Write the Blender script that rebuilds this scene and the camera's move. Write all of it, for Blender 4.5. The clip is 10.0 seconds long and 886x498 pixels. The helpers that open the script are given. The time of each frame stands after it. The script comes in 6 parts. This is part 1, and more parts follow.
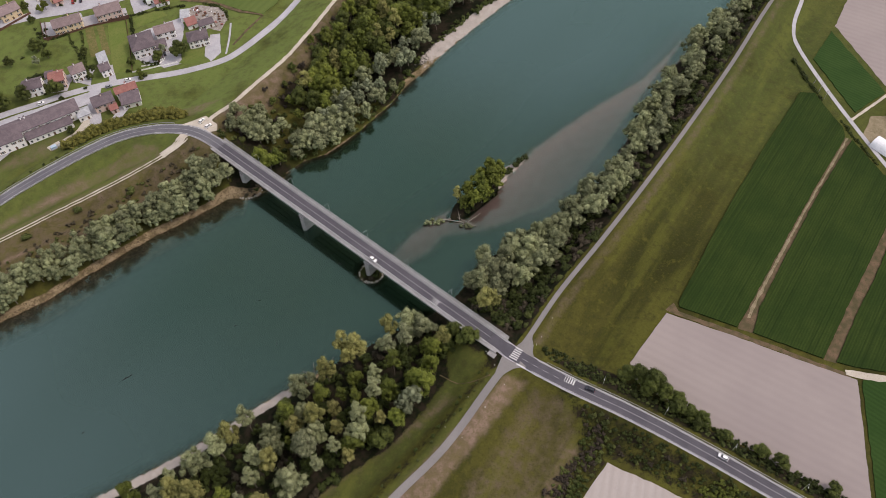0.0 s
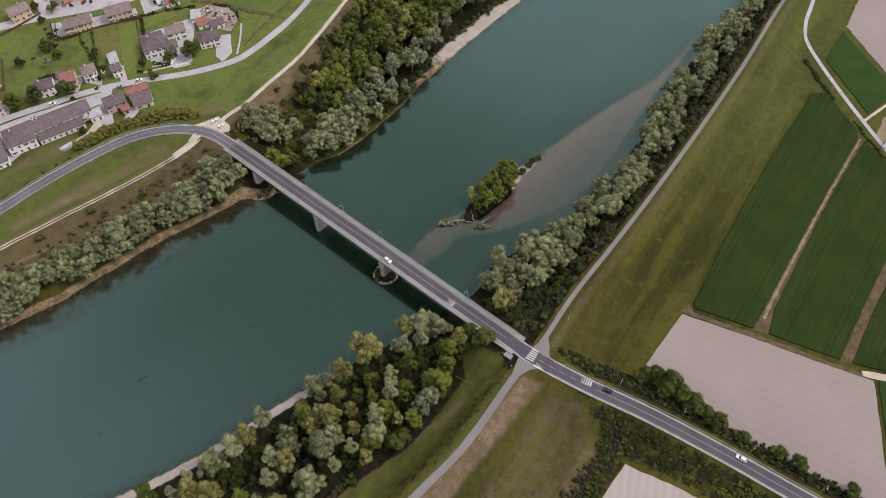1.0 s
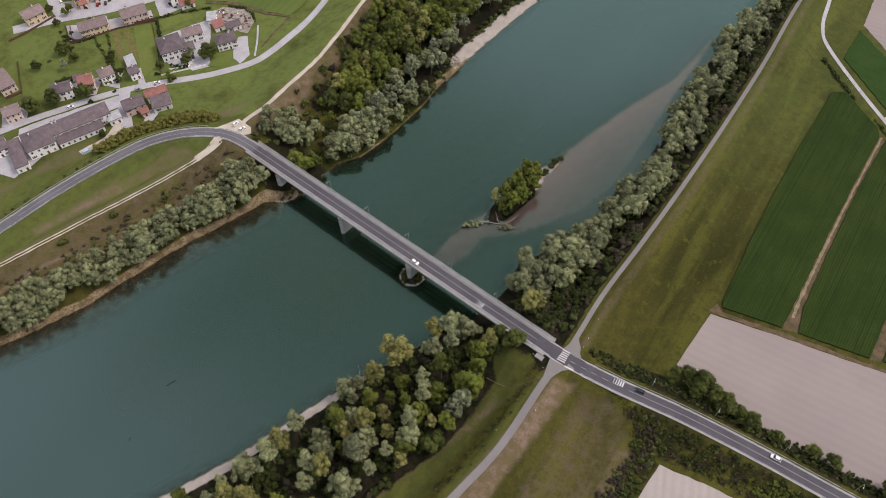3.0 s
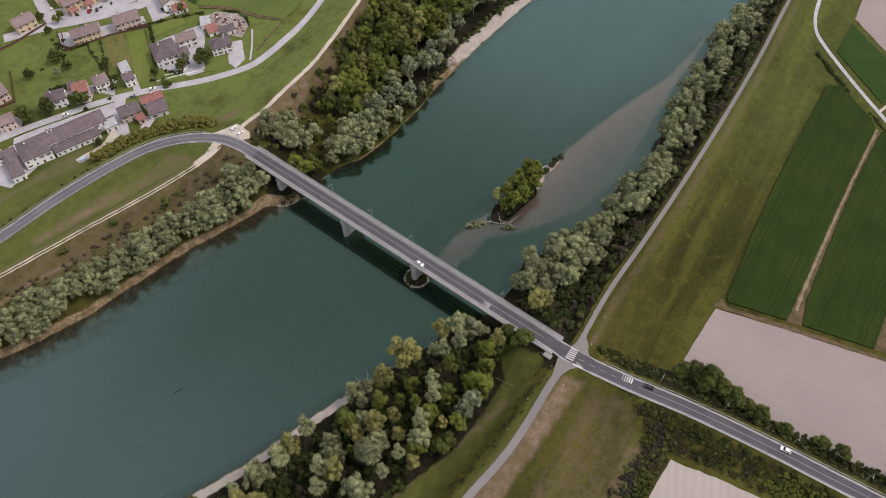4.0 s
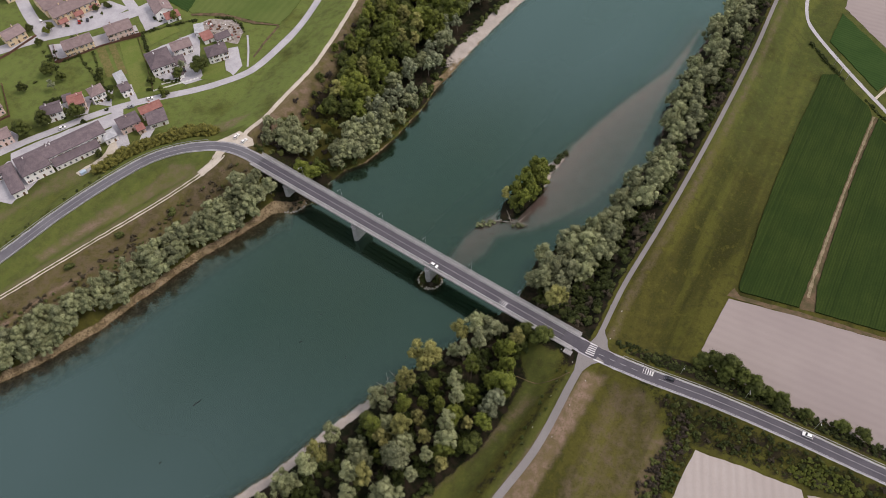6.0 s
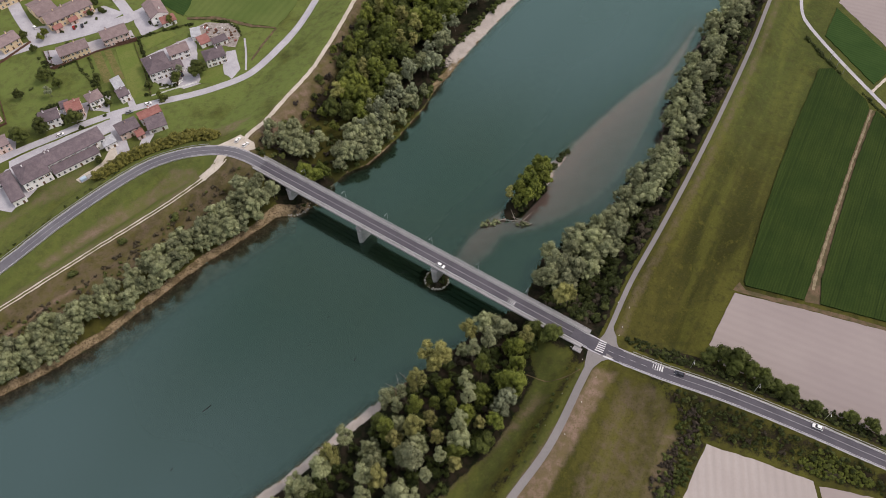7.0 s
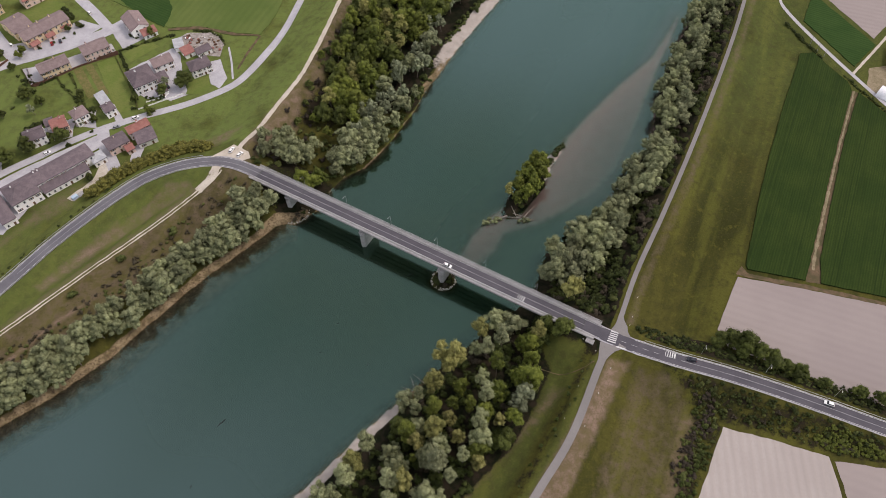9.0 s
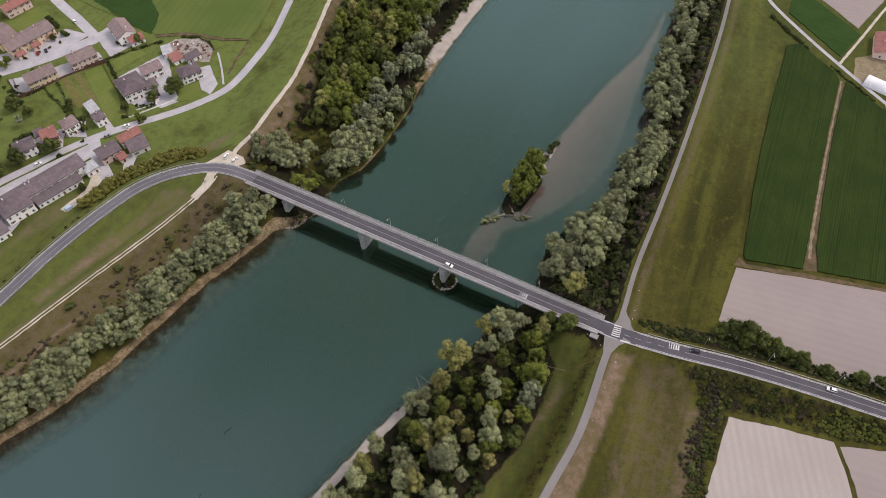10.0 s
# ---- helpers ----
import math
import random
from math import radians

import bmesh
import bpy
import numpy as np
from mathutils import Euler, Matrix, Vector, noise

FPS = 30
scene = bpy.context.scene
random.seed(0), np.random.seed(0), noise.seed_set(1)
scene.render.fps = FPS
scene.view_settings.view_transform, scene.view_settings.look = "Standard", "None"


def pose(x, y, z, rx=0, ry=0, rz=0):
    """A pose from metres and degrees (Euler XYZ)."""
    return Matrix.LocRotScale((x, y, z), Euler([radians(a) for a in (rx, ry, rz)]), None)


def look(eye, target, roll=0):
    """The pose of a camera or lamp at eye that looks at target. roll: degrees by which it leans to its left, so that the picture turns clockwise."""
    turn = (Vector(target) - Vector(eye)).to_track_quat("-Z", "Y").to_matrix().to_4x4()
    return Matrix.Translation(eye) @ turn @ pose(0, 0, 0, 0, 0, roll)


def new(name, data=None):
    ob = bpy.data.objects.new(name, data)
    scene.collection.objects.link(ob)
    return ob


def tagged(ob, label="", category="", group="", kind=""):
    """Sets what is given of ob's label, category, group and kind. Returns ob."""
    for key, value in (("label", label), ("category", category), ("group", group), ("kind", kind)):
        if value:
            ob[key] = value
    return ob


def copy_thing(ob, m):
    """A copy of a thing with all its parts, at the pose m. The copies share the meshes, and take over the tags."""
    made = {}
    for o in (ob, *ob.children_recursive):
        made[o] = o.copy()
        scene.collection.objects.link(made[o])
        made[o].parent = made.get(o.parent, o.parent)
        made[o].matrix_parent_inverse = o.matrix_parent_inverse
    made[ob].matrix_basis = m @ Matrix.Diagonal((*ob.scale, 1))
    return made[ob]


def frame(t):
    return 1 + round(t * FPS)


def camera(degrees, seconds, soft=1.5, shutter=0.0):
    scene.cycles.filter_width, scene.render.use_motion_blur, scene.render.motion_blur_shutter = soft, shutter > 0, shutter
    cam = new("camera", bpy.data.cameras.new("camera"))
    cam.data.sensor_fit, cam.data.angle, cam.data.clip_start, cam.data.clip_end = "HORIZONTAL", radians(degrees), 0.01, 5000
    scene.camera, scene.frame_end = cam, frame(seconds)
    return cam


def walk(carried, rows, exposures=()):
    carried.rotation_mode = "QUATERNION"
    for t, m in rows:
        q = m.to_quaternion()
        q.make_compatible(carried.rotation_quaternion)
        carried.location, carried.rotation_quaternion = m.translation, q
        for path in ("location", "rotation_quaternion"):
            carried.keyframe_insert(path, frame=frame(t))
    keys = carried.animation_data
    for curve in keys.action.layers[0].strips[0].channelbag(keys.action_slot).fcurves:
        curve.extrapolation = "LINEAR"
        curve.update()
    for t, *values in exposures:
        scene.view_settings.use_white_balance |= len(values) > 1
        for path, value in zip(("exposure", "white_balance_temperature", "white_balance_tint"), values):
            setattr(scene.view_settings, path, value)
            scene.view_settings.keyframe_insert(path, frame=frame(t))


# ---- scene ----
cam = camera(63.3, 10.0, soft=0.8)
# seconds, eye, heading, pitch, roll
PATH = [
    (0, -3.38, 0.26, 292.85, 3.395, -54.054, -2.907),
    (0.5, -7.01, 0.53, 293.04, 3.360, -54.069, -2.884),
    (1, -10.69, 0.78, 293.22, 3.343, -54.085, -2.861),
    (1.5, -14.42, 1.02, 293.40, 3.283, -54.100, -2.838),
    (2, -18.21, 1.25, 293.57, 3.263, -54.115, -2.815),
    (2.5, -22.03, 1.47, 293.73, 3.209, -54.131, -2.792),
    (4, -33.72, 2.14, 294.20, 1.090, -54.177, -2.723),
    (4.5, -37.67, 2.38, 294.35, 0.605, -54.192, -2.700),
    (5, -41.65, 2.63, 294.49, -0.145, -54.207, -2.677),
    (5.5, -45.64, 2.89, 294.63, -0.908, -54.223, -2.654),
    (7, -57.69, 3.84, 295.00, -3.068, -54.269, -2.585),
    (7.5, -61.71, 4.22, 295.12, -3.870, -54.284, -2.562),
    (8, -65.73, 4.63, 295.23, -4.858, -54.299, -2.539),
    (8.5, -69.75, 5.09, 295.34, -5.831, -54.315, -2.516),
    (9, -73.75, 5.59, 295.44, -6.899, -54.330, -2.493),
    (9.5, -77.74, 6.14, 295.54, -7.995, -54.345, -2.470),
    (10, -81.71, 6.74, 295.63, -9.100, -54.361, -2.447),
]
walk(cam, [(t, pose(x, y, z, 0, 0, yaw) @ pose(0, 0, 0, 90 + pitch) @ pose(0, 0, 0, 0, 0, roll)) for t, x, y, z, yaw, pitch, roll in PATH],
     exposures=[(0, -0.40, 6500, 16), (10, -0.40, 6500, 16)])

# ---------------------------------------------------------------- sky, sun
world = bpy.data.worlds.new("sky")
scene.world = world
world.use_nodes = True
wn = world.node_tree.nodes
sky = wn.new("ShaderNodeTexSky")
sky.sky_type, sky.sun_disc = "NISHITA", False
SUN_UP, SUN_FROM = 52.0, 84.0      # elevation, compass bearing of the sun (0 = +y, 90 = +x)
sky.sun_elevation, sky.sun_rotation = radians(SUN_UP), radians(SUN_FROM)
sky.air_density, sky.dust_density, sky.ozone_density = 1.0, 9.0, 1.0
veil = wn.new("ShaderNodeMix")                 # thin even cloud over the whole sky
veil.data_type = "RGBA"
veil.inputs["Factor"].default_value = 0.75
haze = wn.new("ShaderNodeMix")                 # paler and brighter all round towards the horizon
haze.data_type = "RGBA"
haze.inputs["A"].default_value = (23.0, 23.4, 24.2, 1.0)
haze.inputs["B"].default_value = (11.0, 11.4, 12.2, 1.0)
aim, split = wn.new("ShaderNodeTexCoord"), wn.new("ShaderNodeSeparateXYZ")
world.node_tree.links.new(aim.outputs["Generated"], split.inputs[0])
world.node_tree.links.new(split.outputs["Z"], haze.inputs["Factor"])
world.node_tree.links.new(haze.outputs["Result"], veil.inputs["B"])
world.node_tree.links.new(sky.outputs[0], veil.inputs["A"])
world.node_tree.links.new(veil.outputs["Result"], wn["Background"].inputs[0])
wn["Background"].inputs[1].default_value = 0.087
sun = new("sun", bpy.data.lights.new("sun", "SUN"))
sun.data.energy, sun.data.angle, sun.data.color = 2.8, radians(22), (1.0, 0.91, 0.80)
_s = Vector((math.sin(radians(SUN_FROM)) * math.cos(radians(SUN_UP)), math.cos(radians(SUN_FROM)) * math.cos(radians(SUN_UP)), math.sin(radians(SUN_UP))))
sun.matrix_world = look(_s * 900, (0, 0, 0))

# ---------------------------------------------------------------- materials


class Nodes:
    """A small builder of node materials."""

    def __init__(self, name, rough=0.9, metal=0.0):
        self.mat = bpy.data.materials.new(name)
        self.mat.use_nodes = True
        self.t = self.mat.node_tree
        self.bsdf = self.t.nodes["Principled BSDF"]
        self.bsdf.inputs["Roughness"].default_value = rough
        self.bsdf.inputs["Metallic"].default_value = metal
        self.bsdf.inputs["Specular IOR Level"].default_value = 0.25 if rough < 0.8 else 0.08
        self.pos = self.add("ShaderNodeNewGeometry").outputs["Position"]

    def add(self, kind, **sets):
        n = self.t.nodes.new(kind)
        for k, v in sets.items():
            setattr(n, k, v)
        return n

    def link(self, a, b):
        self.t.links.new(a, b)

    def noise(self, scale, detail=4.0, rough=0.6, vector=None):
        n = self.add("ShaderNodeTexNoise")
        n.inputs["Scale"].default_value, n.inputs["Detail"].default_value, n.inputs["Roughness"].default_value = scale, detail, rough
        self.link(vector or self.pos, n.inputs["Vector"])
        return n.outputs["Fac"]

    def ramp(self, fac, lo, hi):
        n = self.add("ShaderNodeMapRange")
        n.interpolation_type = "SMOOTHSTEP"
        n.inputs["From Min"].default_value, n.inputs["From Max"].default_value = lo, hi
        self.link(fac, n.inputs["Value"])
        return n.outputs["Result"]

    def mix(self, fac, a, b, blend="MIX"):
        n = self.add("ShaderNodeMix", data_type="RGBA", blend_type=blend)
        for value, sock in ((fac, n.inputs["Factor"]), (a, n.inputs["A"]), (b, n.inputs["B"])):
            if isinstance(value, tuple):
                sock.default_value = (*value, 1.0)
            elif isinstance(value, (int, float)):
                sock.default_value = value
            else:
                self.link(value, sock)
        return n.outputs["Result"]

    def maths(self, op, a, b=0.0):
        n = self.add("ShaderNodeMath", operation=op)
        for value, sock in ((a, n.inputs[0]), (b, n.inputs[1])):
            if isinstance(value, (int, float)):
                sock.default_value = value
            else:
                self.link(value, sock)
        return n.outputs[0]

    def attr(self, name):
        return self.add("ShaderNodeAttribute", attribute_name=name).outputs["Fac"]

    def bump(self, height, strength=0.3, distance=0.1):
        n = self.add("ShaderNodeBump")
        n.inputs["Strength"].default_value, n.inputs["Distance"].default_value = strength, distance
        self.link(height, n.inputs["Height"])
        self.link(n.outputs[0], self.bsdf.inputs["Normal"])

    def done(self, colour):
        if isinstance(colour, tuple):
            self.bsdf.inputs["Base Color"].default_value = (*colour, 1)
        else:
            self.link(colour, self.bsdf.inputs["Base Color"])
        return self.mat


def surface(name, c1, c2, c3=None, scale=0.2, fine=2.0, rough=0.9, metal=0.0, bump=0.3, depth=0.05, spread=0.0):
    """Two colours in patches, a third in fine flecks; spread: how far copies differ in brightness."""
    m = Nodes(name, rough, metal)
    col = m.mix(m.ramp(m.noise(scale), 0.35, 0.65), c1, c2)
    f = m.noise(fine, 5.0, 0.7)
    col = m.mix(m.ramp(f, 0.45, 0.75), col, c3 or tuple(0.7 * v for v in c1))
    if spread:
        r = m.add("ShaderNodeObjectInfo").outputs["Random"]
        k = m.maths("ADD", m.maths("MULTIPLY", r, 2 * spread), 1 - spread)
        comb = m.add("ShaderNodeCombineColor")
        for s in range(3):
            m.link(k, comb.inputs[s])
        col = m.mix(1.0, col, comb.outputs[0], "MULTIPLY")
    m.bump(f, bump, depth)
    return m.done(col)


def leaf_material(name, dark, light, other, spread=0.25):
    """Foliage: every leaf tuft and every plant a little different, some light passing through."""
    m = Nodes(name, 0.75)
    isl = m.add("ShaderNodeNewGeometry").outputs["Random Per Island"]
    ob = m.add("ShaderNodeObjectInfo").outputs["Random"]
    col = m.mix(m.maths("ADD", m.maths("MULTIPLY", isl, 0.5), 0.16), dark, light)
    col = m.mix(m.maths("MULTIPLY", ob, 0.75), col, other)
    col = m.mix(m.maths("MULTIPLY", m.ramp(m.noise(0.45, 3, 0.6), 0.42, 0.64), 0.45), col, dark)
    k = m.maths("ADD", m.maths("MULTIPLY", m.maths("FRACT", m.maths("MULTIPLY", ob, 7.31)), 2 * spread), 1 - spread)
    comb = m.add("ShaderNodeCombineColor")
    for s in range(3):
        m.link(k, comb.inputs[s])
    col = m.mix(1.0, col, comb.outputs[0], "MULTIPLY")
    m.done(col)
    tr = m.add("ShaderNodeBsdfTranslucent")
    m.link(col, tr.inputs["Color"])
    mx = m.add("ShaderNodeMixShader")
    mx.inputs[0].default_value = 0.12
    m.link(m.bsdf.outputs[0], mx.inputs[1])
    m.link(tr.outputs[0], mx.inputs[2])
    m.link(mx.outputs[0], m.t.nodes["Material Output"].inputs["Surface"])
    return m.mat


def ground_material():
    m = Nodes("ground", 0.95)
    big, mid, fine = m.noise(0.035, 5), m.noise(0.22, 5, 0.65), m.noise(1.1, 6, 0.75)
    turn = m.add("ShaderNodeMapping")
    turn.inputs["Rotation"].default_value = (0, 0, -radians(56))
    m.link(m.pos, turn.inputs["Vector"])
    long = m.add("ShaderNodeMapping")
    long.inputs["Scale"].default_value = (0.09, 1.0, 1.0)
    m.link(turn.outputs[0], long.inputs["Vector"])
    streak = m.noise(0.11, 5, 0.6, long.outputs[0])
    drawn = m.add("ShaderNodeMapping")
    drawn.inputs["Scale"].default_value = (0.22, 1.0, 1.0)
    m.link(turn.outputs[0], drawn.inputs["Vector"])
    swath = m.noise(0.055, 4, 0.55, drawn.outputs[0])
    grass = m.mix(m.ramp(swath, 0.36, 0.62), (0.029, 0.030, 0.008), (0.062, 0.058, 0.014))
    grass = m.mix(m.maths("MULTIPLY", m.ramp(streak, 0.46, 0.66), 0.6), grass, (0.086, 0.087, 0.017))
    grass = m.mix(m.maths("MULTIPLY", m.ramp(streak, 0.46, 0.30), 0.4), grass, (0.024, 0.027, 0.007))
    grass = m.mix(m.maths("MULTIPLY", m.ramp(mid, 0.48, 0.66), 0.6), grass, (0.034, 0.034, 0.011))
    grass = m.mix(m.maths("MULTIPLY", m.ramp(mid, 0.44, 0.30), 0.5), grass, (0.098, 0.090, 0.018))
    grass = m.mix(m.maths("MULTIPLY", m.ramp(fine, 0.50, 0.74), 0.35), grass, (0.112, 0.100, 0.022))
    grass = m.mix(m.maths("MULTIPLY", m.ramp(fine, 0.48, 0.32), 0.45), grass, (0.022, 0.030, 0.006))
    lush = m.mix(m.ramp(mid, 0.42, 0.7), (0.112, 0.146, 0.038), (0.088, 0.106, 0.032))
    lush = m.mix(m.maths("MULTIPLY", m.ramp(fine, 0.5, 0.7), 0.4), lush, (0.17, 0.165, 0.060))
    grass = m.mix(m.maths("MULTIPLY", m.attr("lush"), m.ramp(big, 0.18, 0.52)), grass, lush)
    dry = m.mix(m.ramp(mid, 0.35, 0.65), (0.150, 0.110, 0.070), (0.215, 0.150, 0.118))
    dry = m.mix(m.ramp(fine, 0.46, 0.70), dry, (0.095, 0.082, 0.036))
    # scrub soil, made near-black so its colour also holds the shade under trees
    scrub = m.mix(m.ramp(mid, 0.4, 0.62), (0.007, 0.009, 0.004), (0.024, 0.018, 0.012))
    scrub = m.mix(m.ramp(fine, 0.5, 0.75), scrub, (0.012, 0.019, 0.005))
    sand = m.mix(m.ramp(mid, 0.35, 0.65), (0.31, 0.275, 0.25), (0.37, 0.33, 0.30))
    sand = m.mix(m.maths("MULTIPLY", m.ramp(fine, 0.5, 0.72), 0.5), sand, (0.27, 0.22, 0.17))
    bank = m.mix(m.ramp(mid, 0.35, 0.65), (0.12, 0.092, 0.048), (0.27, 0.205, 0.125))
    bank = m.mix(m.ramp(fine, 0.44, 0.64), bank, (0.085, 0.058, 0.036))
    shoal = m.mix(m.ramp(mid, 0.3, 0.7), (0.42, 0.275, 0.262), (0.49, 0.330, 0.310))
    wob = m.maths("ADD", m.maths("MULTIPLY", m.maths("SUBTRACT", mid, 0.5), 1.0), m.maths("MULTIPLY", m.maths("SUBTRACT", fine, 0.5), 1.0))

    def cover(name):
        if name == "dry":
            return m.ramp(m.maths("ADD", m.attr(name), m.maths("MULTIPLY", wob, 0.55)), 0.12, 0.95)
        return m.ramp(m.maths("ADD", m.attr(name), wob), 0.35, 0.65)

    col = m.mix(cover("dry"), grass, dry)
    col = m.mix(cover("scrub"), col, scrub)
    col = m.mix(cover("bank"), col, bank)
    col = m.mix(cover("sand"), col, sand)
    col = m.mix(m.attr("bar"), col, shoal)
    m.bump(m.maths("ADD", fine, m.maths("MULTIPLY", mid, 2.0)), 0.5, 0.35)
    return m.done(col)


def water_material():
    """Silty green river: a clear skin over murk that hides the bed where it is deep."""
    m = Nodes("water", 0.06)
    murk = m.add("ShaderNodeBsdfDiffuse")
    silt_sky_tone = m.mix(m.ramp(m.noise(0.012, 3), 0.35, 0.65), (0.008, 0.018, 0.010), (0.011, 0.019, 0.010))
    # pale grey-blue mix imitates reflected sky within the murk's own colour
    m.link(m.mix(m.attr("silt_sky_tone"), silt_sky_tone, (0.037, 0.056, 0.060)), murk.inputs["Color"])
    clear = m.add("ShaderNodeBsdfTransparent")
    clear.inputs["Color"].default_value = (0.92, 0.92, 0.90, 1)
    body = m.add("ShaderNodeMixShader")
    m.link(m.attr("murk"), body.inputs[0])
    m.link(clear.outputs[0], body.inputs[1])
    m.link(murk.outputs[0], body.inputs[2])
    bump = m.add("ShaderNodeBump")
    bump.inputs["Strength"].default_value, bump.inputs["Distance"].default_value = 0.10, 0.12
    m.link(m.maths("ADD", m.noise(0.5, 4), m.maths("MULTIPLY", m.noise(0.06, 3), 3.0)), bump.inputs["Height"])
    gloss = m.add("ShaderNodeBsdfGlossy")
    gloss.inputs["Roughness"].default_value = 0.10
    gloss.inputs["Color"].default_value = (0.56, 0.95, 0.81, 1)
    m.link(bump.outputs[0], gloss.inputs["Normal"])
    fres = m.add("ShaderNodeFresnel")
    fres.inputs["IOR"].default_value = 1.78
    m.link(bump.outputs[0], fres.inputs["Normal"])
    top = m.add("ShaderNodeMixShader")
    m.link(fres.outputs[0], top.inputs[0])
    m.link(body.outputs[0], top.inputs[1])
    m.link(gloss.outputs[0], top.inputs[2])
    m.link(top.outputs[0], m.t.nodes["Material Output"].inputs["Surface"])
    return m.mat


def row_material(name, c1, c2, c3, along, spacing, contrast=0.5, patch=0.05, tram=0.0):
    """A worked field: lines along a compass of degrees from +x, with patches."""
    m = Nodes(name, 0.95)
    rot = m.add("ShaderNodeMapping")
    rot.inputs["Rotation"].default_value = (0, 0, -radians(along))
    m.link(m.pos, rot.inputs["Vector"])
    sep = m.add("ShaderNodeSeparateXYZ")
    m.link(rot.outputs[0], sep.inputs[0])
    wob = m.maths("MULTIPLY", m.noise(0.3, 2), 0.5)
    ph = m.maths("MULTIPLY", m.maths("ADD", sep.outputs["Y"], wob), 2 * math.pi / spacing)
    lines = m.maths("ADD", m.maths("MULTIPLY", m.maths("SINE", ph), 0.5), 0.5)
    stretch = m.add("ShaderNodeMapping")
    stretch.inputs["Scale"].default_value = (0.06, 1.0, 1.0)
    m.link(rot.outputs[0], stretch.inputs["Vector"])
    streak = m.noise(0.5, 4, 0.6, stretch.outputs[0])
    col = m.mix(m.ramp(m.noise(patch, 4), 0.35, 0.65), c1, c2)
    col = m.mix(m.maths("MULTIPLY", lines, contrast), col, c3)
    col = m.mix(m.maths("MULTIPLY", m.ramp(streak, 0.45, 0.7), contrast), col, c3)
    if tram:
        wheel = m.maths("SINE", m.maths("MULTIPLY", m.maths("ADD", sep.outputs["Y"], m.maths("MULTIPLY", wob, 0.6)), 2 * math.pi / tram))
        pair = m.maths("ABSOLUTE", m.maths("SUBTRACT", wheel, 0.93))
        col = m.mix(m.maths("MULTIPLY", m.ramp(pair, 0.05, 0.01), 0.4), col, c3)
    grain = m.noise(1.1, 5, 0.75)
    col = m.mix(m.maths("MULTIPLY", m.ramp(grain, 0.46, 0.66), contrast), col, c3)
    m.bump(m.maths("ADD", lines, m.noise(2.5, 4)), 0.4, 0.2)
    return m.done(col)


GROUND, WATER = ground_material(), water_material()
WORN_ASPHALT = surface("worn_asphalt", (0.118, 0.114, 0.130), (0.150, 0.146, 0.162), (0.098, 0.095, 0.108), 0.08, 2.6, 0.85, bump=0.15, depth=0.01)
ASPHALT = surface("asphalt", (0.080, 0.075, 0.088), (0.098, 0.092, 0.106), (0.066, 0.062, 0.074), 0.15, 3.0, 0.85, bump=0.15, depth=0.01)
OLD_ASPHALT = surface("old_asphalt", (0.19, 0.178, 0.175), (0.22, 0.206, 0.202), (0.165, 0.155, 0.15), 0.06, 2.6, 0.9, bump=0.15, depth=0.01)
PALE_ASPHALT = surface("pale_asphalt", (0.355, 0.345, 0.37), (0.43, 0.418, 0.445), (0.28, 0.272, 0.295), 0.15, 2.0, 0.9, bump=0.15, depth=0.01)
GRAVEL = surface("gravel", (0.43, 0.38, 0.32), (0.52, 0.47, 0.41), (0.30, 0.27, 0.21), 0.2, 1.6, 0.95, bump=0.4)
PLOT = surface("garden_plot", (0.11, 0.115, 0.035), (0.17, 0.135, 0.06), (0.07, 0.09, 0.025), 0.5, 1.6, 0.95, bump=0.4)
DIRT = surface("dirt_track", (0.080, 0.066, 0.036), (0.150, 0.100, 0.066), (0.05, 0.055, 0.02), 0.3, 1.2, 0.95, bump=0.4)
DRY_EARTH = surface("dry_earth", (0.20, 0.165, 0.105), (0.27, 0.22, 0.15), (0.12, 0.10, 0.05), 0.3, 1.4, 0.95, bump=0.4)
WET_WOOD = surface("wet_wood", (0.014, 0.016, 0.018), (0.022, 0.024, 0.026), None, 0.5, 3.0, 0.6)
RUBBLE = surface("rubble_yard", (0.24, 0.205, 0.185), (0.36, 0.33, 0.31), (0.13, 0.11, 0.095), 0.45, 1.4, 0.95, bump=0.5)
CONCRETE = surface("concrete", (0.27, 0.26, 0.26), (0.335, 0.325, 0.325), (0.19, 0.183, 0.183), 0.25, 1.5, 0.85, bump=0.2, depth=0.02)
PLASTER = surface("white_plaster", (0.86, 0.84, 0.82), (0.89, 0.88, 0.86), (0.80, 0.77, 0.73), 0.3, 1.2, 0.9, bump=0.1, depth=0.01, spread=0.06)
YELLOW_PLASTER = surface("yellow_plaster", (0.66, 0.52, 0.33), (0.72, 0.58, 0.39), (0.58, 0.46, 0.30), 0.3, 1.2, 0.9, bump=0.1, depth=0.01, spread=0.06)
PINK_PLASTER = surface("pink_plaster", (0.66, 0.51, 0.45), (0.72, 0.57, 0.50), (0.58, 0.45, 0.39), 0.3, 1.2, 0.9, bump=0.1, depth=0.01)
ROOF_RED = surface("red_tiles", (0.26, 0.115, 0.10), (0.31, 0.15, 0.13), (0.18, 0.09, 0.08), 0.4, 3.0, 0.85, bump=0.5, depth=0.06)
ROOF_BROWN = surface("brown_tiles", (0.205, 0.155, 0.155), (0.255, 0.195, 0.19), (0.14, 0.108, 0.108), 0.4, 3.0, 0.85, bump=0.5, depth=0.06, spread=0.1)
ROOF_GREY = surface("grey_tiles", (0.122, 0.098, 0.108), (0.165, 0.132, 0.142), (0.086, 0.070, 0.078), 0.35, 3.0, 0.85, bump=0.5, depth=0.06, spread=0.1)
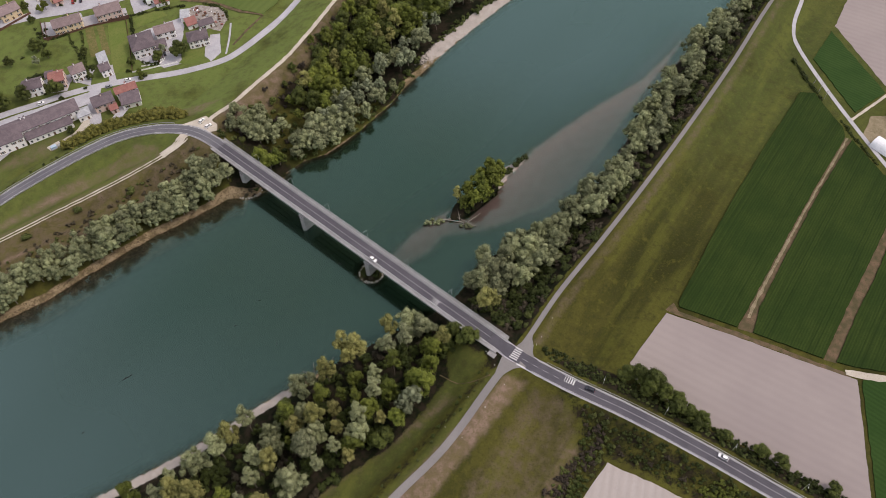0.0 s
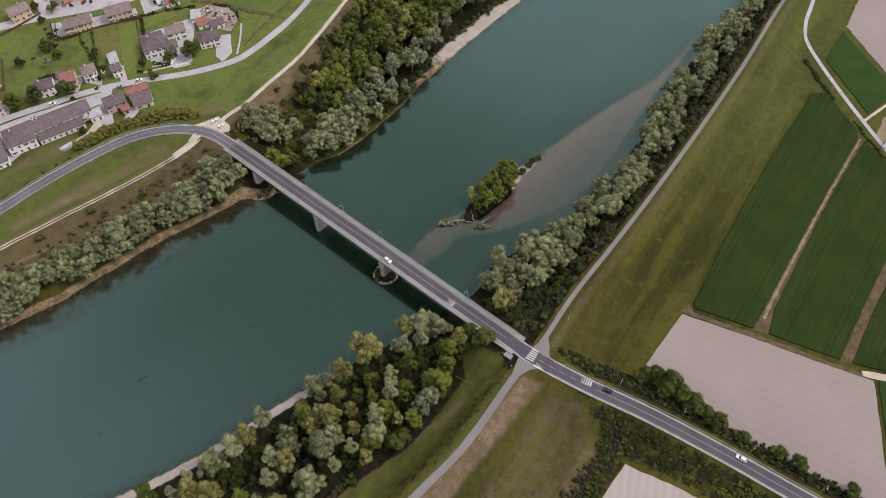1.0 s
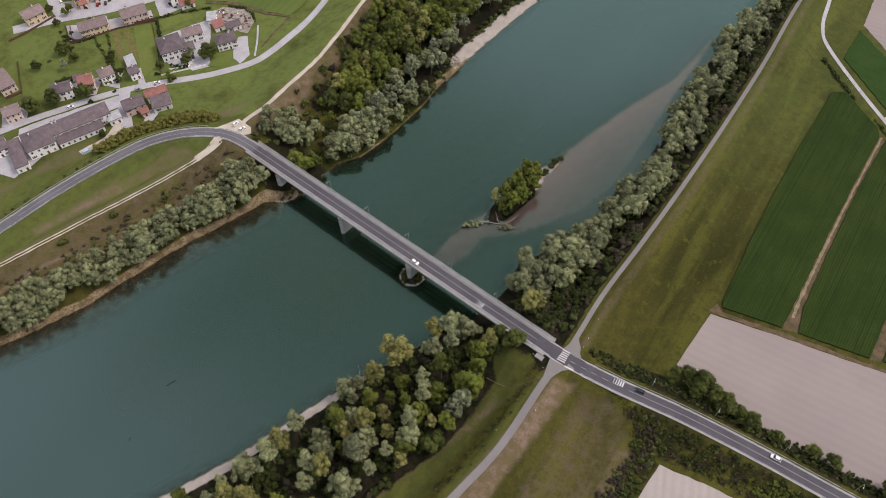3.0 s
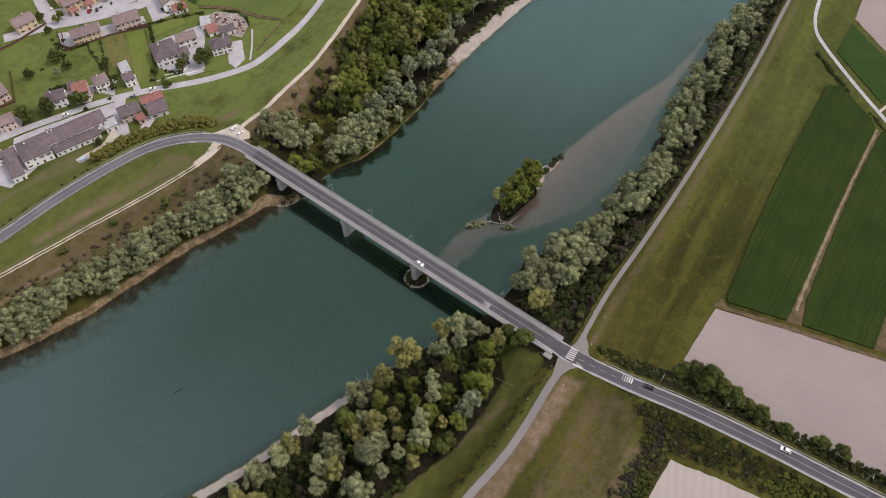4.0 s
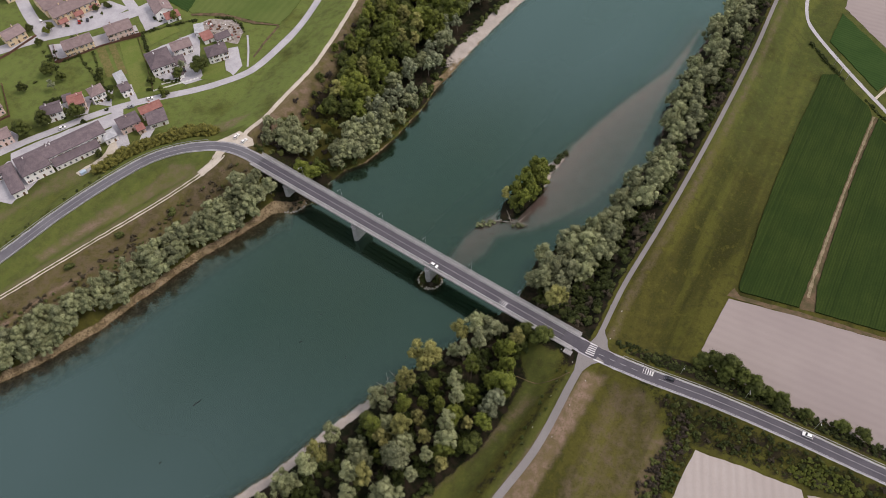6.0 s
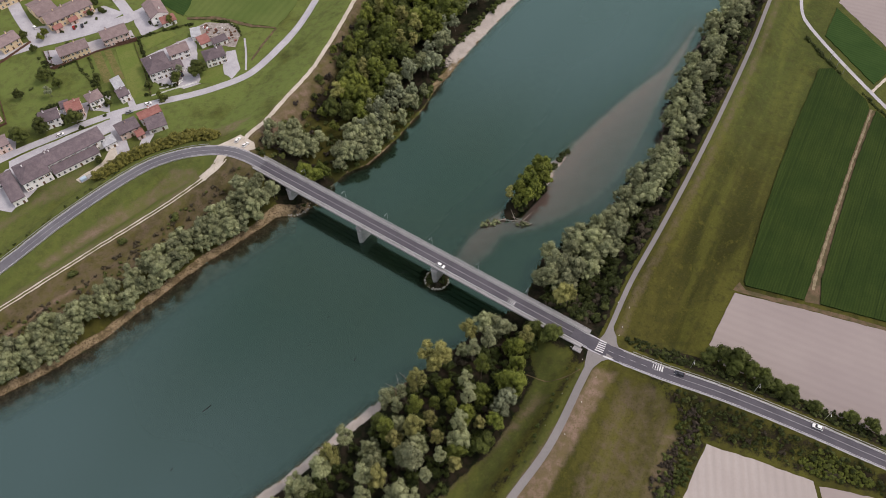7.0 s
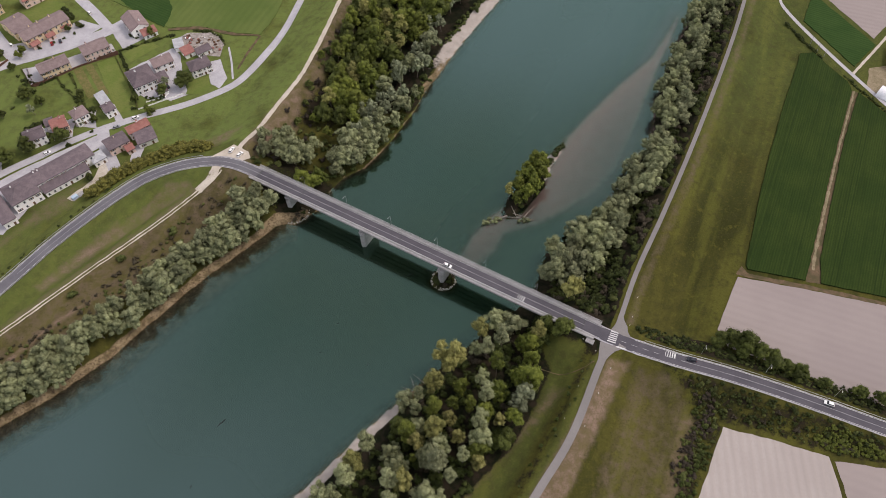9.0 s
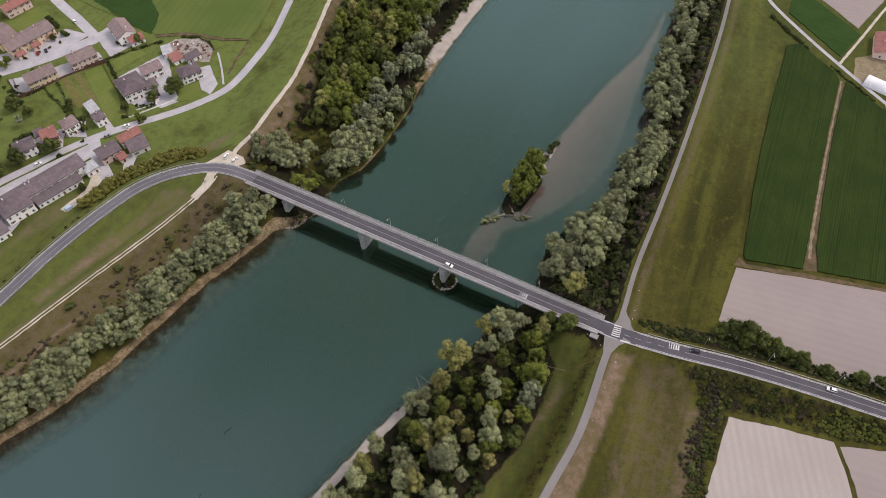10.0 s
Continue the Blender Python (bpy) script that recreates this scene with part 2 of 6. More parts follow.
ROOF_PALE = surface("pale_sheet_roof", (0.33, 0.335, 0.355), (0.43, 0.435, 0.455), (0.24, 0.245, 0.26), 0.3, 2.0, 0.5, bump=0.2)
WHITE_SHEET = surface("white_tarpaulin", (0.72, 0.73, 0.76), (0.80, 0.80, 0.82), (0.62, 0.63, 0.66), 0.3, 2.0, 0.5, bump=0.1)
BLUE_SHEET = surface("blue_sheet", (0.34, 0.44, 0.56), (0.40, 0.50, 0.60), (0.28, 0.36, 0.46), 0.3, 2.0, 0.5, bump=0.1)
PAINT = surface("road_paint", (0.60, 0.60, 0.60), (0.52, 0.52, 0.52), (0.36, 0.35, 0.35), 0.5, 2.5, 0.7, bump=0.1, depth=0.005)
WORN_PAINT = surface("worn_road_paint", (0.36, 0.36, 0.37), (0.28, 0.28, 0.29), (0.20, 0.20, 0.21), 0.4, 1.5, 0.8, bump=0.1, depth=0.005)
STEEL = surface("galvanised_steel", (0.42, 0.42, 0.43), (0.50, 0.50, 0.51), (0.33, 0.33, 0.33), 0.5, 3.0, 0.45, metal=0.6, bump=0.1, depth=0.005)
DARK_METAL = surface("dark_metal", (0.06, 0.06, 0.065), (0.08, 0.08, 0.085), None, 0.5, 3.0, 0.5, metal=0.5, bump=0.1, depth=0.005)
GLASS = surface("window_glass", (0.030, 0.034, 0.040), (0.045, 0.05, 0.055), None, 0.5, 3.0, 0.08, bump=0.0)
WOOD = surface("dark_wood", (0.12, 0.07, 0.045), (0.16, 0.10, 0.06), None, 0.5, 4.0, 0.8, spread=0.1)
BARK = surface("bark", (0.13, 0.11, 0.085), (0.17, 0.145, 0.115), (0.08, 0.065, 0.05), 0.6, 4.0, 0.95, bump=0.6)
PALE_WOOD = surface("bleached_wood", (0.25, 0.215, 0.185), (0.32, 0.28, 0.245), (0.16, 0.14, 0.12), 0.5, 3.0, 0.95, bump=0.5)
BROWN_FENCE = surface("brown_fence", (0.11, 0.06, 0.045), (0.15, 0.085, 0.06), None, 0.5, 3.0, 0.85)
STONE = surface("rubble_stone", (0.30, 0.27, 0.24), (0.40, 0.37, 0.33), (0.2, 0.18, 0.15), 0.5, 2.0, 0.95, bump=0.5, spread=0.25)
MEADOW = row_material("lush_meadow", (0.082, 0.116, 0.030), (0.104, 0.134, 0.038), (0.060, 0.090, 0.022), 62.0, 5.0, 0.2, 0.03)
LAWN = surface("lawn", (0.112, 0.148, 0.034), (0.142, 0.162, 0.046), (0.080, 0.108, 0.026), 0.15, 1.5, 0.95, bump=0.3)
CROP = row_material("crop", (0.024, 0.043, 0.009), (0.033, 0.053, 0.011), (0.010, 0.020, 0.005), 55.0, 1.2, 0.34, tram=19.0)
GREEN_CROP = row_material("young_crop", (0.026, 0.056, 0.013), (0.034, 0.066, 0.016), (0.018, 0.040, 0.010), -40.0, 2.0, 0.35)
BARE_SOIL = row_material("harrowed_soil", (0.268, 0.228, 0.220), (0.298, 0.256, 0.243), (0.248, 0.210, 0.202), -32.0, 4.0, 0.10, 0.02)
PALE_SOIL = row_material("pale_harrowed_soil", (0.345, 0.305, 0.288), (0.385, 0.345, 0.325), (0.305, 0.268, 0.25), -105.0, 3.4, 0.35, 0.03)
WILLOW = leaf_material("willow_leaves", (0.038, 0.047, 0.020), (0.405, 0.420, 0.235), (0.25, 0.272, 0.130))
GREENLEAF = leaf_material("green_leaves", (0.024, 0.036, 0.005), (0.200, 0.235, 0.035), (0.16, 0.18, 0.028))
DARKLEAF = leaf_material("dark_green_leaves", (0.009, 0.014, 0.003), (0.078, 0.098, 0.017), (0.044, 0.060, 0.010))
YELLOWLEAF = leaf_material("yellowish_leaves", (0.060, 0.060, 0.016), (0.37, 0.335, 0.120), (0.25, 0.25, 0.075))
PALELEAF = leaf_material("pale_grey_leaves", (0.060, 0.070, 0.038), (0.32, 0.345, 0.215), (0.22, 0.245, 0.140))
SHRUBLEAF = leaf_material("shrub_leaves", (0.034, 0.046, 0.012), (0.125, 0.145, 0.036), (0.095, 0.105, 0.026))
ROUNDLEAF = leaf_material("round_tree_leaves", (0.014, 0.020, 0.004), (0.150, 0.175, 0.036), (0.085, 0.105, 0.020))
BRUSH = leaf_material("brown_brush", (0.026, 0.021, 0.014), (0.105, 0.080, 0.058), (0.066, 0.058, 0.028), 0.35)
HEDGELEAF = leaf_material("hedge_leaves", (0.032, 0.038, 0.007), (0.38, 0.335, 0.075), (0.20, 0.195, 0.042), 0.15)

# ---------------------------------------------------------------- mesh helpers


class Geo:
    """Vertices and faces of one mesh."""

    def __init__(self):
        self.v, self.f = [], []

    def add(self, verts, faces):
        n = len(self.v)
        self.v += [tuple(p) for p in verts]
        self.f += [tuple(n + i for i in f) for f in faces]
        return self

    def hexa(self, low, high):
        """A solid between two quads, each anticlockwise from above."""
        return self.add([*low, *high], [(3, 2, 1, 0), (4, 5, 6, 7), (0, 1, 5, 4), (1, 2, 6, 5), (2, 3, 7, 6), (3, 0, 4, 7)])

    def box(self, x, y, z, sx, sy, sz, yaw=0.0):
        """A box on the base point x, y, z."""
        c, s = math.cos(radians(yaw)), math.sin(radians(yaw))
        q = [(x + c * a - s * b, y + s * a + c * b) for a, b in ((-sx / 2, -sy / 2), (sx / 2, -sy / 2), (sx / 2, sy / 2), (-sx / 2, sy / 2))]
        return self.hexa([(*p, z) for p in q], [(*p, z + sz) for p in q])

    def tube(self, a, b, ra, rb, sides=6):
        a, b = Vector(a), Vector(b)
        q = (b - a).to_track_quat("Z", "Y")
        ring = [q @ Vector((math.cos(2 * math.pi * i / sides), math.sin(2 * math.pi * i / sides), 0)) for i in range(sides)]
        verts = [a + ra * r for r in ring] + [b + rb * r for r in ring]
        faces = [(i, (i + 1) % sides, sides + (i + 1) % sides, sides + i) for i in range(sides)]
        return self.add(verts, faces + [tuple(range(sides - 1, -1, -1)), tuple(range(sides, 2 * sides))])

    def mesh(self, name, mat, smooth=False):
        me = bpy.data.meshes.new(name)
        me.from_pydata(self.v, [], self.f)
        me.materials.append(mat)
        if smooth:
            me.polygons.foreach_set("use_smooth", [True] * len(me.polygons))
        me.update()
        return me


def part(name, geo, mat, parent=None, label="", smooth=False):
    """ONE mesh object, under its thing or part."""
    ob = new(name, geo if isinstance(geo, bpy.types.Mesh) else geo.mesh(name, mat, smooth))
    ob.parent = parent
    return tagged(ob, label)


def root(name, x, y, z, yaw=0.0):
    ob = new(name)
    ob.matrix_basis = pose(x, y, z, 0, 0, yaw)
    ob.empty_display_size = 0.5
    return ob


def smooth_line(points, step=2.0):
    """A curve through plan points, evenly stepped."""
    p = np.array(points, float)
    ends = np.vstack([2 * p[0] - p[1], p, 2 * p[-1] - p[-2]])
    out = []
    for i in range(1, len(ends) - 2):
        a, b, c, d = ends[i - 1 : i + 3]
        n = max(1, int(np.linalg.norm((c - b)[:2]) / step))
        for k in range(n):
            t = k / n
            out.append(0.5 * (2 * b + (c - a) * t + (2 * a - 5 * b + 4 * c - d) * t**2 + (3 * b - a - 3 * c + d) * t**3))
    return np.array([*out, p[-1]])


def distance(X, Y, line):
    """How far each place lies from a line in plan, and the line's height (or 0) there."""
    best, z = np.full(np.shape(X), 1e9), np.zeros(np.shape(X))
    for a, b in zip(line[:-1], line[1:]):
        dx, dy = b[0] - a[0], b[1] - a[1]
        t = np.clip(((X - a[0]) * dx + (Y - a[1]) * dy) / max(dx * dx + dy * dy, 1e-9), 0, 1)
        d = np.hypot(X - a[0] - t * dx, Y - a[1] - t * dy)
        if len(a) > 2:
            z = np.where(d < best, a[2] + t * (b[2] - a[2]), z)
        best = np.minimum(best, d)
    return best, z


def within(X, Y, poly):
    ins = np.zeros(np.shape(X), bool)
    for (ax, ay), (bx, by) in zip(poly, [*poly[1:], poly[0]]):
        if ay != by:
            ins ^= ((ay > Y) != (by > Y)) & (X < (bx - ax) * (Y - ay) / (by - ay) + ax)
    return ins


def ease(x, a, b):
    t = np.clip((x - a) / (b - a), 0, 1)
    return t * t * (3 - 2 * t)


def ripple(X, Y, size, seed=0.0):
    """Cheap smooth unevenness between about -1 and 1."""
    u, v = X / size + seed, Y / size - seed
    return (np.sin(1.7 * u + 1.3 * np.sin(0.9 * v)) + np.sin(2.3 * v + 1.1 * np.sin(1.1 * u)) + np.sin(3.9 * u - 2.7 * v) * 0.6) / 2.6


# ---------------------------------------------------------------- plan
LEFT_BANK = [(-3000, -1480), (-800, -170), (-420, 62), (-300, 132), (-255, 155), (-232, 167), (-209, 182), (-192, 198), (-180, 209), (-166, 221), (-150, 232), (-138, 241),
             (-131, 247), (-118, 248), (-108, 253), (-103, 264), (-94, 273), (-82, 278), (-73, 287), (-63, 299), (-49, 318), (-40, 334), (-32, 344), (-15, 368), (5, 393), (26, 418),
             (110, 520), (600, 1200), (2600, 4200)]
RIGHT_BANK = [(-2800, -1700), (-700, -235), (-260, 30), (-180, 75), (-149, 91), (-122, 107), (-99, 125), (-86, 134), (-72, 143), (-57, 152), (-37, 165), (-16, 177), (-6, 188), (2, 204),
              (20, 214), (38, 228), (54, 243), (71, 260), (82, 277), (89, 296), (104, 321), (123, 350), (143, 376), (165, 401), (265, 540), (800, 1210), (2900, 4200)]
BAR = [(131, 374), (117, 356), (102, 338), (73, 316), (52, 298), (35, 282), (22, 266), (2, 246), (-20, 233), (-32, 222), (-42, 208), (-34, 203), (-22, 212), (-16, 221), (3, 224), (20, 231), (38, 240), (52, 253), (66, 272), (79, 292), (97, 321), (115, 347), (130, 369)]
ISLAND = [(-15, 231), (-11, 243), (0, 254), (13, 264), (25, 273), (34, 281), (27, 271), (17, 258), (11, 246), (1, 236), (-9, 229)]
LEVEE_PATH = [(-260, -150, 12.5), (-120, -10, 12.5), (-33, 84, 12.5), (-13, 105, 12.5), (8, 135, 12.5), (21, 152, 12.5), (38, 178, 12.5), (60, 207, 12.5), (85, 241, 12.5), (116, 285, 12.5), (151, 337, 12.5), (185, 391, 12.5), (320, 590, 12.5), (1200, 1900, 12.5)]
ROAD_EAST = [(6.5, 155, 12.5), (17, 146.5, 12.5), (38, 134, 11.6), (64, 121, 10.0), (91, 105.5, 8.5), (117, 89, 7.5), (180, 49, 6.0), (400, -90, 4.6), (1500, -790, 4.6)]
ROAD_WEST = [(-137.5, 272.5, 12.6), (-147, 279.5, 12.9), (-157, 284.5, 13), (-170, 286.5, 12.6), (-184, 285.5, 12), (-199, 281, 11), (-214, 271.5, 9.9), (-228, 261, 8.6), (-244, 247.5, 7), (-258, 233, 6), (-280, 209, 5.5), (-330, 155, 4.8), (-520, -60, 4), (-1500, -1150, 4)]
TRACK_NORTH = [(-149, 286, 13), (-147, 295, 13), (-139, 304, 13), (-127, 323, 13), (-113, 345, 13), (-103, 367, 13), (-93, 392, 13), (-85, 413, 13), (-20, 570, 13), (300, 1300, 13)]
TRACK_SOUTH = [(-158, 279, 12.4), (-162, 274, 11.7), (-172, 266, 10), (-187, 255, 8), (-205, 243, 6), (-224, 229.5, 5), (-240, 217, 4.6), (-260, 201, 4.5), (-340, 135, 4.4)]
VILLAGE_ROAD = [(-85, 500), (-107, 443), (-122, 404), (-136, 380), (-148, 363), (-157, 355), (-172, 348), (-184, 344), (-196, 341.2), (-207, 338.9), (-219, 335.7), (-231, 332), (-248, 324.6), (-262, 316.8), (-277, 309), (-293, 299), (-335, 273)]


def refine(points, most=10):
    """The same line with more points, so that ground and road share one curve."""
    p = [np.array(q, float) for q in points]
    p = [2 * p[0] - p[1], *p, 2 * p[-1] - p[-2]]
    out = []
    for a, b, c, d in zip(p[:-3], p[1:-2], p[2:-1], p[3:]):
        t0, t1, t2, t3 = np.cumsum([0.0] + [max(1e-3, float(np.linalg.norm((q - r)[:2])) ** 0.5) for q, r in ((b, a), (c, b), (d, c))])
        n = int(np.clip((t2 - t1) ** 2 / 4, 1, most))
        for k in range(n):
            t = t1 + (t2 - t1) * k / n
            a1, a2, a3 = (a * (t1 - t) + b * (t - t0)) / (t1 - t0), (b * (t2 - t) + c * (t - t1)) / (t2 - t1), (c * (t3 - t) + d * (t - t2)) / (t3 - t2)
            b1, b2 = (a1 * (t2 - t) + a2 * (t - t0)) / (t2 - t0), (a2 * (t3 - t) + a3 * (t - t1)) / (t3 - t1)
            out.append(tuple((b1 * (t2 - t) + b2 * (t - t1)) / (t2 - t1)))
    return [*out, tuple(p[-2])]


LEVEE_PATH, ROAD_EAST, ROAD_WEST, TRACK_NORTH, TRACK_SOUTH = (refine(q) for q in (LEVEE_PATH, ROAD_EAST, ROAD_WEST, TRACK_NORTH, TRACK_SOUTH))
EAST_BERM = [*RIGHT_BANK[1:-1], *[q[:2] for q in LEVEE_PATH[::-1] if q[1] < 700]]
WEST_BERM = [*LEFT_BANK[2:-2], *[q[:2] for q in TRACK_NORTH[::-1] if q[1] < 620], *[q[:2] for q in TRACK_SOUTH]]
DECK_Z = 12.5
BRIDGE_A, BRIDGE_B = Vector((6.5, 155.0, DECK_Z)), Vector((-137.5, 272.5, DECK_Z))
PIERS = [(-120.5, 258.5), (-84.5, 229), (-49, 200.3)]
ISLETS = [(-122.0, 254.3, 8.7), (-51.0, 197.5, 6.0)]


def height(X, Y):
    """The ground's height in plan; below 0 it is the river's bed."""
    X, Y = np.asarray(X, float), np.asarray(Y, float)
    dl, dr = distance(X, Y, LEFT_BANK)[0], distance(X, Y, RIGHT_BANK)[0]
    river = within(X, Y, LEFT_BANK + RIGHT_BANK[::-1])
    shore = np.minimum(dl, dr) + 0.9 * ripple(X, Y, 5.0) * (np.minimum(dl, dr) < 30) + 0.5 * ripple(X, Y, 2.1, 3)
    shore = np.where(river, -np.minimum(dl, dr), np.maximum(shore, 0.0))
    left = dl < dr
    plain = np.where(left, 3.0, 4.0)
    bank = np.where(left, 2.2, 1.9)
    land = bank * ease(shore, 0, np.where(left, 9, 11)) + 0.2 + (plain - bank - 0.2) * ease(shore, 14, 40)
    land = land + 0.18 * ripple(X, Y, 7.0) * ease(shore, 2, 8) * (1 - ease(shore, 30, 45))
    bed = np.maximum(-3.6, np.where(left & (X < -120), np.minimum(shore, 0) * 0.07 + np.minimum(shore + 12, 0) * 0.45, shore * 0.55))
    bar_in = within(X, Y, BAR)
    bar_d = np.where(bar_in, -distance(X, Y, [*BAR, BAR[0]])[0], distance(X, Y, [*BAR, BAR[0]])[0])
    crest = distance(X, Y, BAR[:10])[0]
    bed = np.maximum(bed, -0.03 - 0.027 * np.maximum(0, crest - 4) - np.where(crest < 8, 0.55, 0.20) * np.maximum(0, bar_d + 0.5) - 0.30 * ease(X, 14, -10))
    bed = np.maximum(bed, np.where(~left & (Y > 222) & river, -0.75 - 0.07 * np.maximum(0, bar_d), -9))
    isl_in = within(X, Y, ISLAND)
    isl_d = np.where(isl_in, -1, 1) * distance(X, Y, [*ISLAND, ISLAND[0]])[0]
    bed = np.maximum(bed, np.minimum(0.7, np.where(X > 13, -0.02, -0.45) - 0.3 * isl_d + 0.2 * ripple(X, Y, 3)))
    for px, py, size in ISLETS:
        r = np.hypot(X - px, Y - py) + 0.5 * ripple(X, Y, 2.5)
        bed = np.maximum(bed, np.minimum(1.1, 0.7 * (size - r)))
    h = np.where(river, bed, land)
    for line, half, slope in ((LEVEE_PATH, 4.0, 0.42), (ROAD_EAST, 6.0, 0.55), (ROAD_WEST, 6.5, 0.5), (TRACK_NORTH, 4.0, 0.36), (TRACK_SOUTH, 3.0, 0.5)):
        d, z = distance(X, Y, line)
        if line is LEVEE_PATH:
            slope = np.where(within(X, Y, EAST_BERM), 0.85, slope)
        elif line is TRACK_NORTH:
            slope = np.where(within(X, Y, WEST_BERM), 0.7, slope)
        h = np.where(river, h, np.maximum(h, z - 0.25 - slope * np.maximum(0, d - half)))
    return h


def ground_z(x, y):
    """The ground's height at one place, from the sheet of ground once that is made."""
    i, j = np.searchsorted(grid_x, x) - 1, np.searchsorted(grid_y, y) - 1
    u, v = (x - grid_x[i]) / (grid_x[i + 1] - grid_x[i]), (y - grid_y[j]) / (grid_y[j + 1] - grid_y[j])
    return float((GZ[j, i] * (1 - u) + GZ[j, i + 1] * u) * (1 - v) + (GZ[j + 1, i] * (1 - u) + GZ[j + 1, i + 1] * u) * v)


# ---------------------------------------------------------------- ground and river
fine_x, fine_y = np.arange(-340, 291, 2.0), np.arange(40, 481, 2.0)
far = np.array([6, 16, 32, 60, 110, 200, 360, 650, 1100, 1800, 2600])
grid_x = np.concatenate([-340 - far[::-1], fine_x, 290 + far])
grid_y = np.concatenate([40 - far[::-1], fine_y, 480 + far])
GX, GY = np.meshgrid(grid_x, grid_y)
GZ = height(GX, GY)


def sheet(name, Z, mat, keep=None):
    ny, nx = GX.shape
    idx = np.arange(nx * ny).reshape(ny, nx)
    quads = np.stack([idx[:-1, :-1], idx[:-1, 1:], idx[1:, 1:], idx[1:, :-1]], -1).reshape(-1, 4)
    if keep is not None:
        k = keep
        quads = quads[(k[:-1, :-1] | k[:-1, 1:] | k[1:, 1:] | k[1:, :-1]).ravel()]
    me = bpy.data.meshes.new(name)
    me.from_pydata(np.stack([GX.ravel(), GY.ravel(), np.broadcast_to(Z, GX.shape).ravel()], 1).tolist(), [], quads.tolist())
    me.polygons.foreach_set("use_smooth", [True] * len(me.polygons))
    me.materials.append(mat)
    return new(name, me)


def field_of(ob, name, values):
    a = ob.data.attributes.new(name, "FLOAT", "POINT")
    a.data.foreach_set("value", np.asarray(values, np.float32).ravel())


ground = tagged(sheet("ground", GZ, GROUND), "grassy river plain with levees, scrub and sandy banks", "ground", kind="structure")
DL, DR = distance(GX, GY, LEFT_BANK)[0], distance(GX, GY, RIGHT_BANK)[0]
RIVER = within(GX, GY, LEFT_BANK + RIGHT_BANK[::-1])
LEVEE_D, TRKN_D, TRKS_D = distance(GX, GY, LEVEE_PATH)[0], distance(GX, GY, TRACK_NORTH)[0], distance(GX, GY, TRACK_SOUTH)[0]
side_left = DL < DR
shore_d = np.minimum(DL, DR)


def zone(poly, soft=4.0):
    """1 within an area, falling to 0 over soft metres at its edge."""
    d = distance(GX, GY, [*poly, poly[0]])[0]
    return ease(np.where(within(GX, GY, poly), d, -d), -soft / 2, soft / 2)


berm_e, berm_w = zone(EAST_BERM, 2.0), zone(WEST_BERM, 2.0)
meadow_s = zone([(-14, 160), (4, 147), (9, 138), (-12, 108), (-40, 78), (-90, 30), (-125, 30), (-58, 92), (-36, 108), (-24, 122), (-12, 140)], 5.0)
# scrub cover mask; its dark tone also paints shade below the riverside trees
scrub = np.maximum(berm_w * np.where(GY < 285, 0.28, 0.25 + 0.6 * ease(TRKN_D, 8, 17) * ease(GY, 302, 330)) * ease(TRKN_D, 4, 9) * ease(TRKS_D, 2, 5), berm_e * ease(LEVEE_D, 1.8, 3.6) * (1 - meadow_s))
ditch = zone([(27, 137), (41, 129), (66, 114), (92, 99), (118, 83), (180, 44), (176, 38), (112, 75), (90, 84), (72, 94), (54, 103), (28, 72), (18, 52), (12, 56), (24, 80), (40, 102), (42, 118), (34, 128)], 3.0)
ditch_n = zone([(30, 145), (43, 138), (68, 125), (95, 109.5), (121, 93), (160, 70), (164, 76), (128, 99), (100, 114), (72, 131), (60, 142), (44, 146)], 3.0)
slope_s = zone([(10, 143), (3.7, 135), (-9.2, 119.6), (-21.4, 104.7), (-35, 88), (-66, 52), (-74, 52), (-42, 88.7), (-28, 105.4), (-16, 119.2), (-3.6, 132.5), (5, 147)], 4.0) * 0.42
isl = zone(ISLAND, 3.0)
# dark scrub tone here also paints the shadowed ground at the bridge's end
bridge_foot_shade = zone([(-141, 268), (-131, 250), (-118, 247), (-105, 252), (-99, 267), (-108, 278), (-128, 288)], 4.0) * 0.66
field_of(ground, "scrub", np.maximum.reduce([scrub * np.where((side_left & ~((GX > -116) & (GY < 335))) | (GX < -70), ease(shore_d, 3, 5), 1.0) * np.where(RIVER, (GX > -70) & (~side_left) & (shore_d < 6), 1.0), ditch * 0.52, ditch_n * 0.72, slope_s, isl * (GX < 14), bridge_foot_shade, 0.9 * np.maximum.reduce([ease(np.hypot(GX - x, GY - y), r, r - 2) for x, y, r in ISLETS])]))
beach = np.where(side_left, ease(GY, 325, 385) * ease(DL, 11, 6) + 0.25 * ease(DL, 2.5, 0.5) * ease(GX, -140, -160), ease(DR, 6.0, 2.8) * ease(GX, -70, -88))
field_of(ground, "sand", np.where(RIVER, np.where((isl > 0.3) & (GX < 14), 0.0, np.maximum(zone(BAR, 8.0), isl)) , beach))
field_of(ground, "bar", np.where(RIVER, np.maximum(zone(BAR, 8.0), 0.55 * ease(DR, 24, 12) * (~side_left) * ease(GY, 222, 236)), 0.0) * np.where(isl > 0.3, 0.0, 1.0))
field_of(ground, "lush", np.where(side_left, np.where(GY - 300 > (-150 - GX) * 0.2, 0.95, 0.55), 0.34 * ease(GY, 190, 320)) * (1 - berm_w) * (1 - berm_e) + 0.30 * meadow_s * (1 - np.minimum(1, slope_s * 2.4)))
islet = np.maximum.reduce([ease(np.hypot(GX - x, GY - y), r + 2, r - 2) for x, y, r in ISLETS])
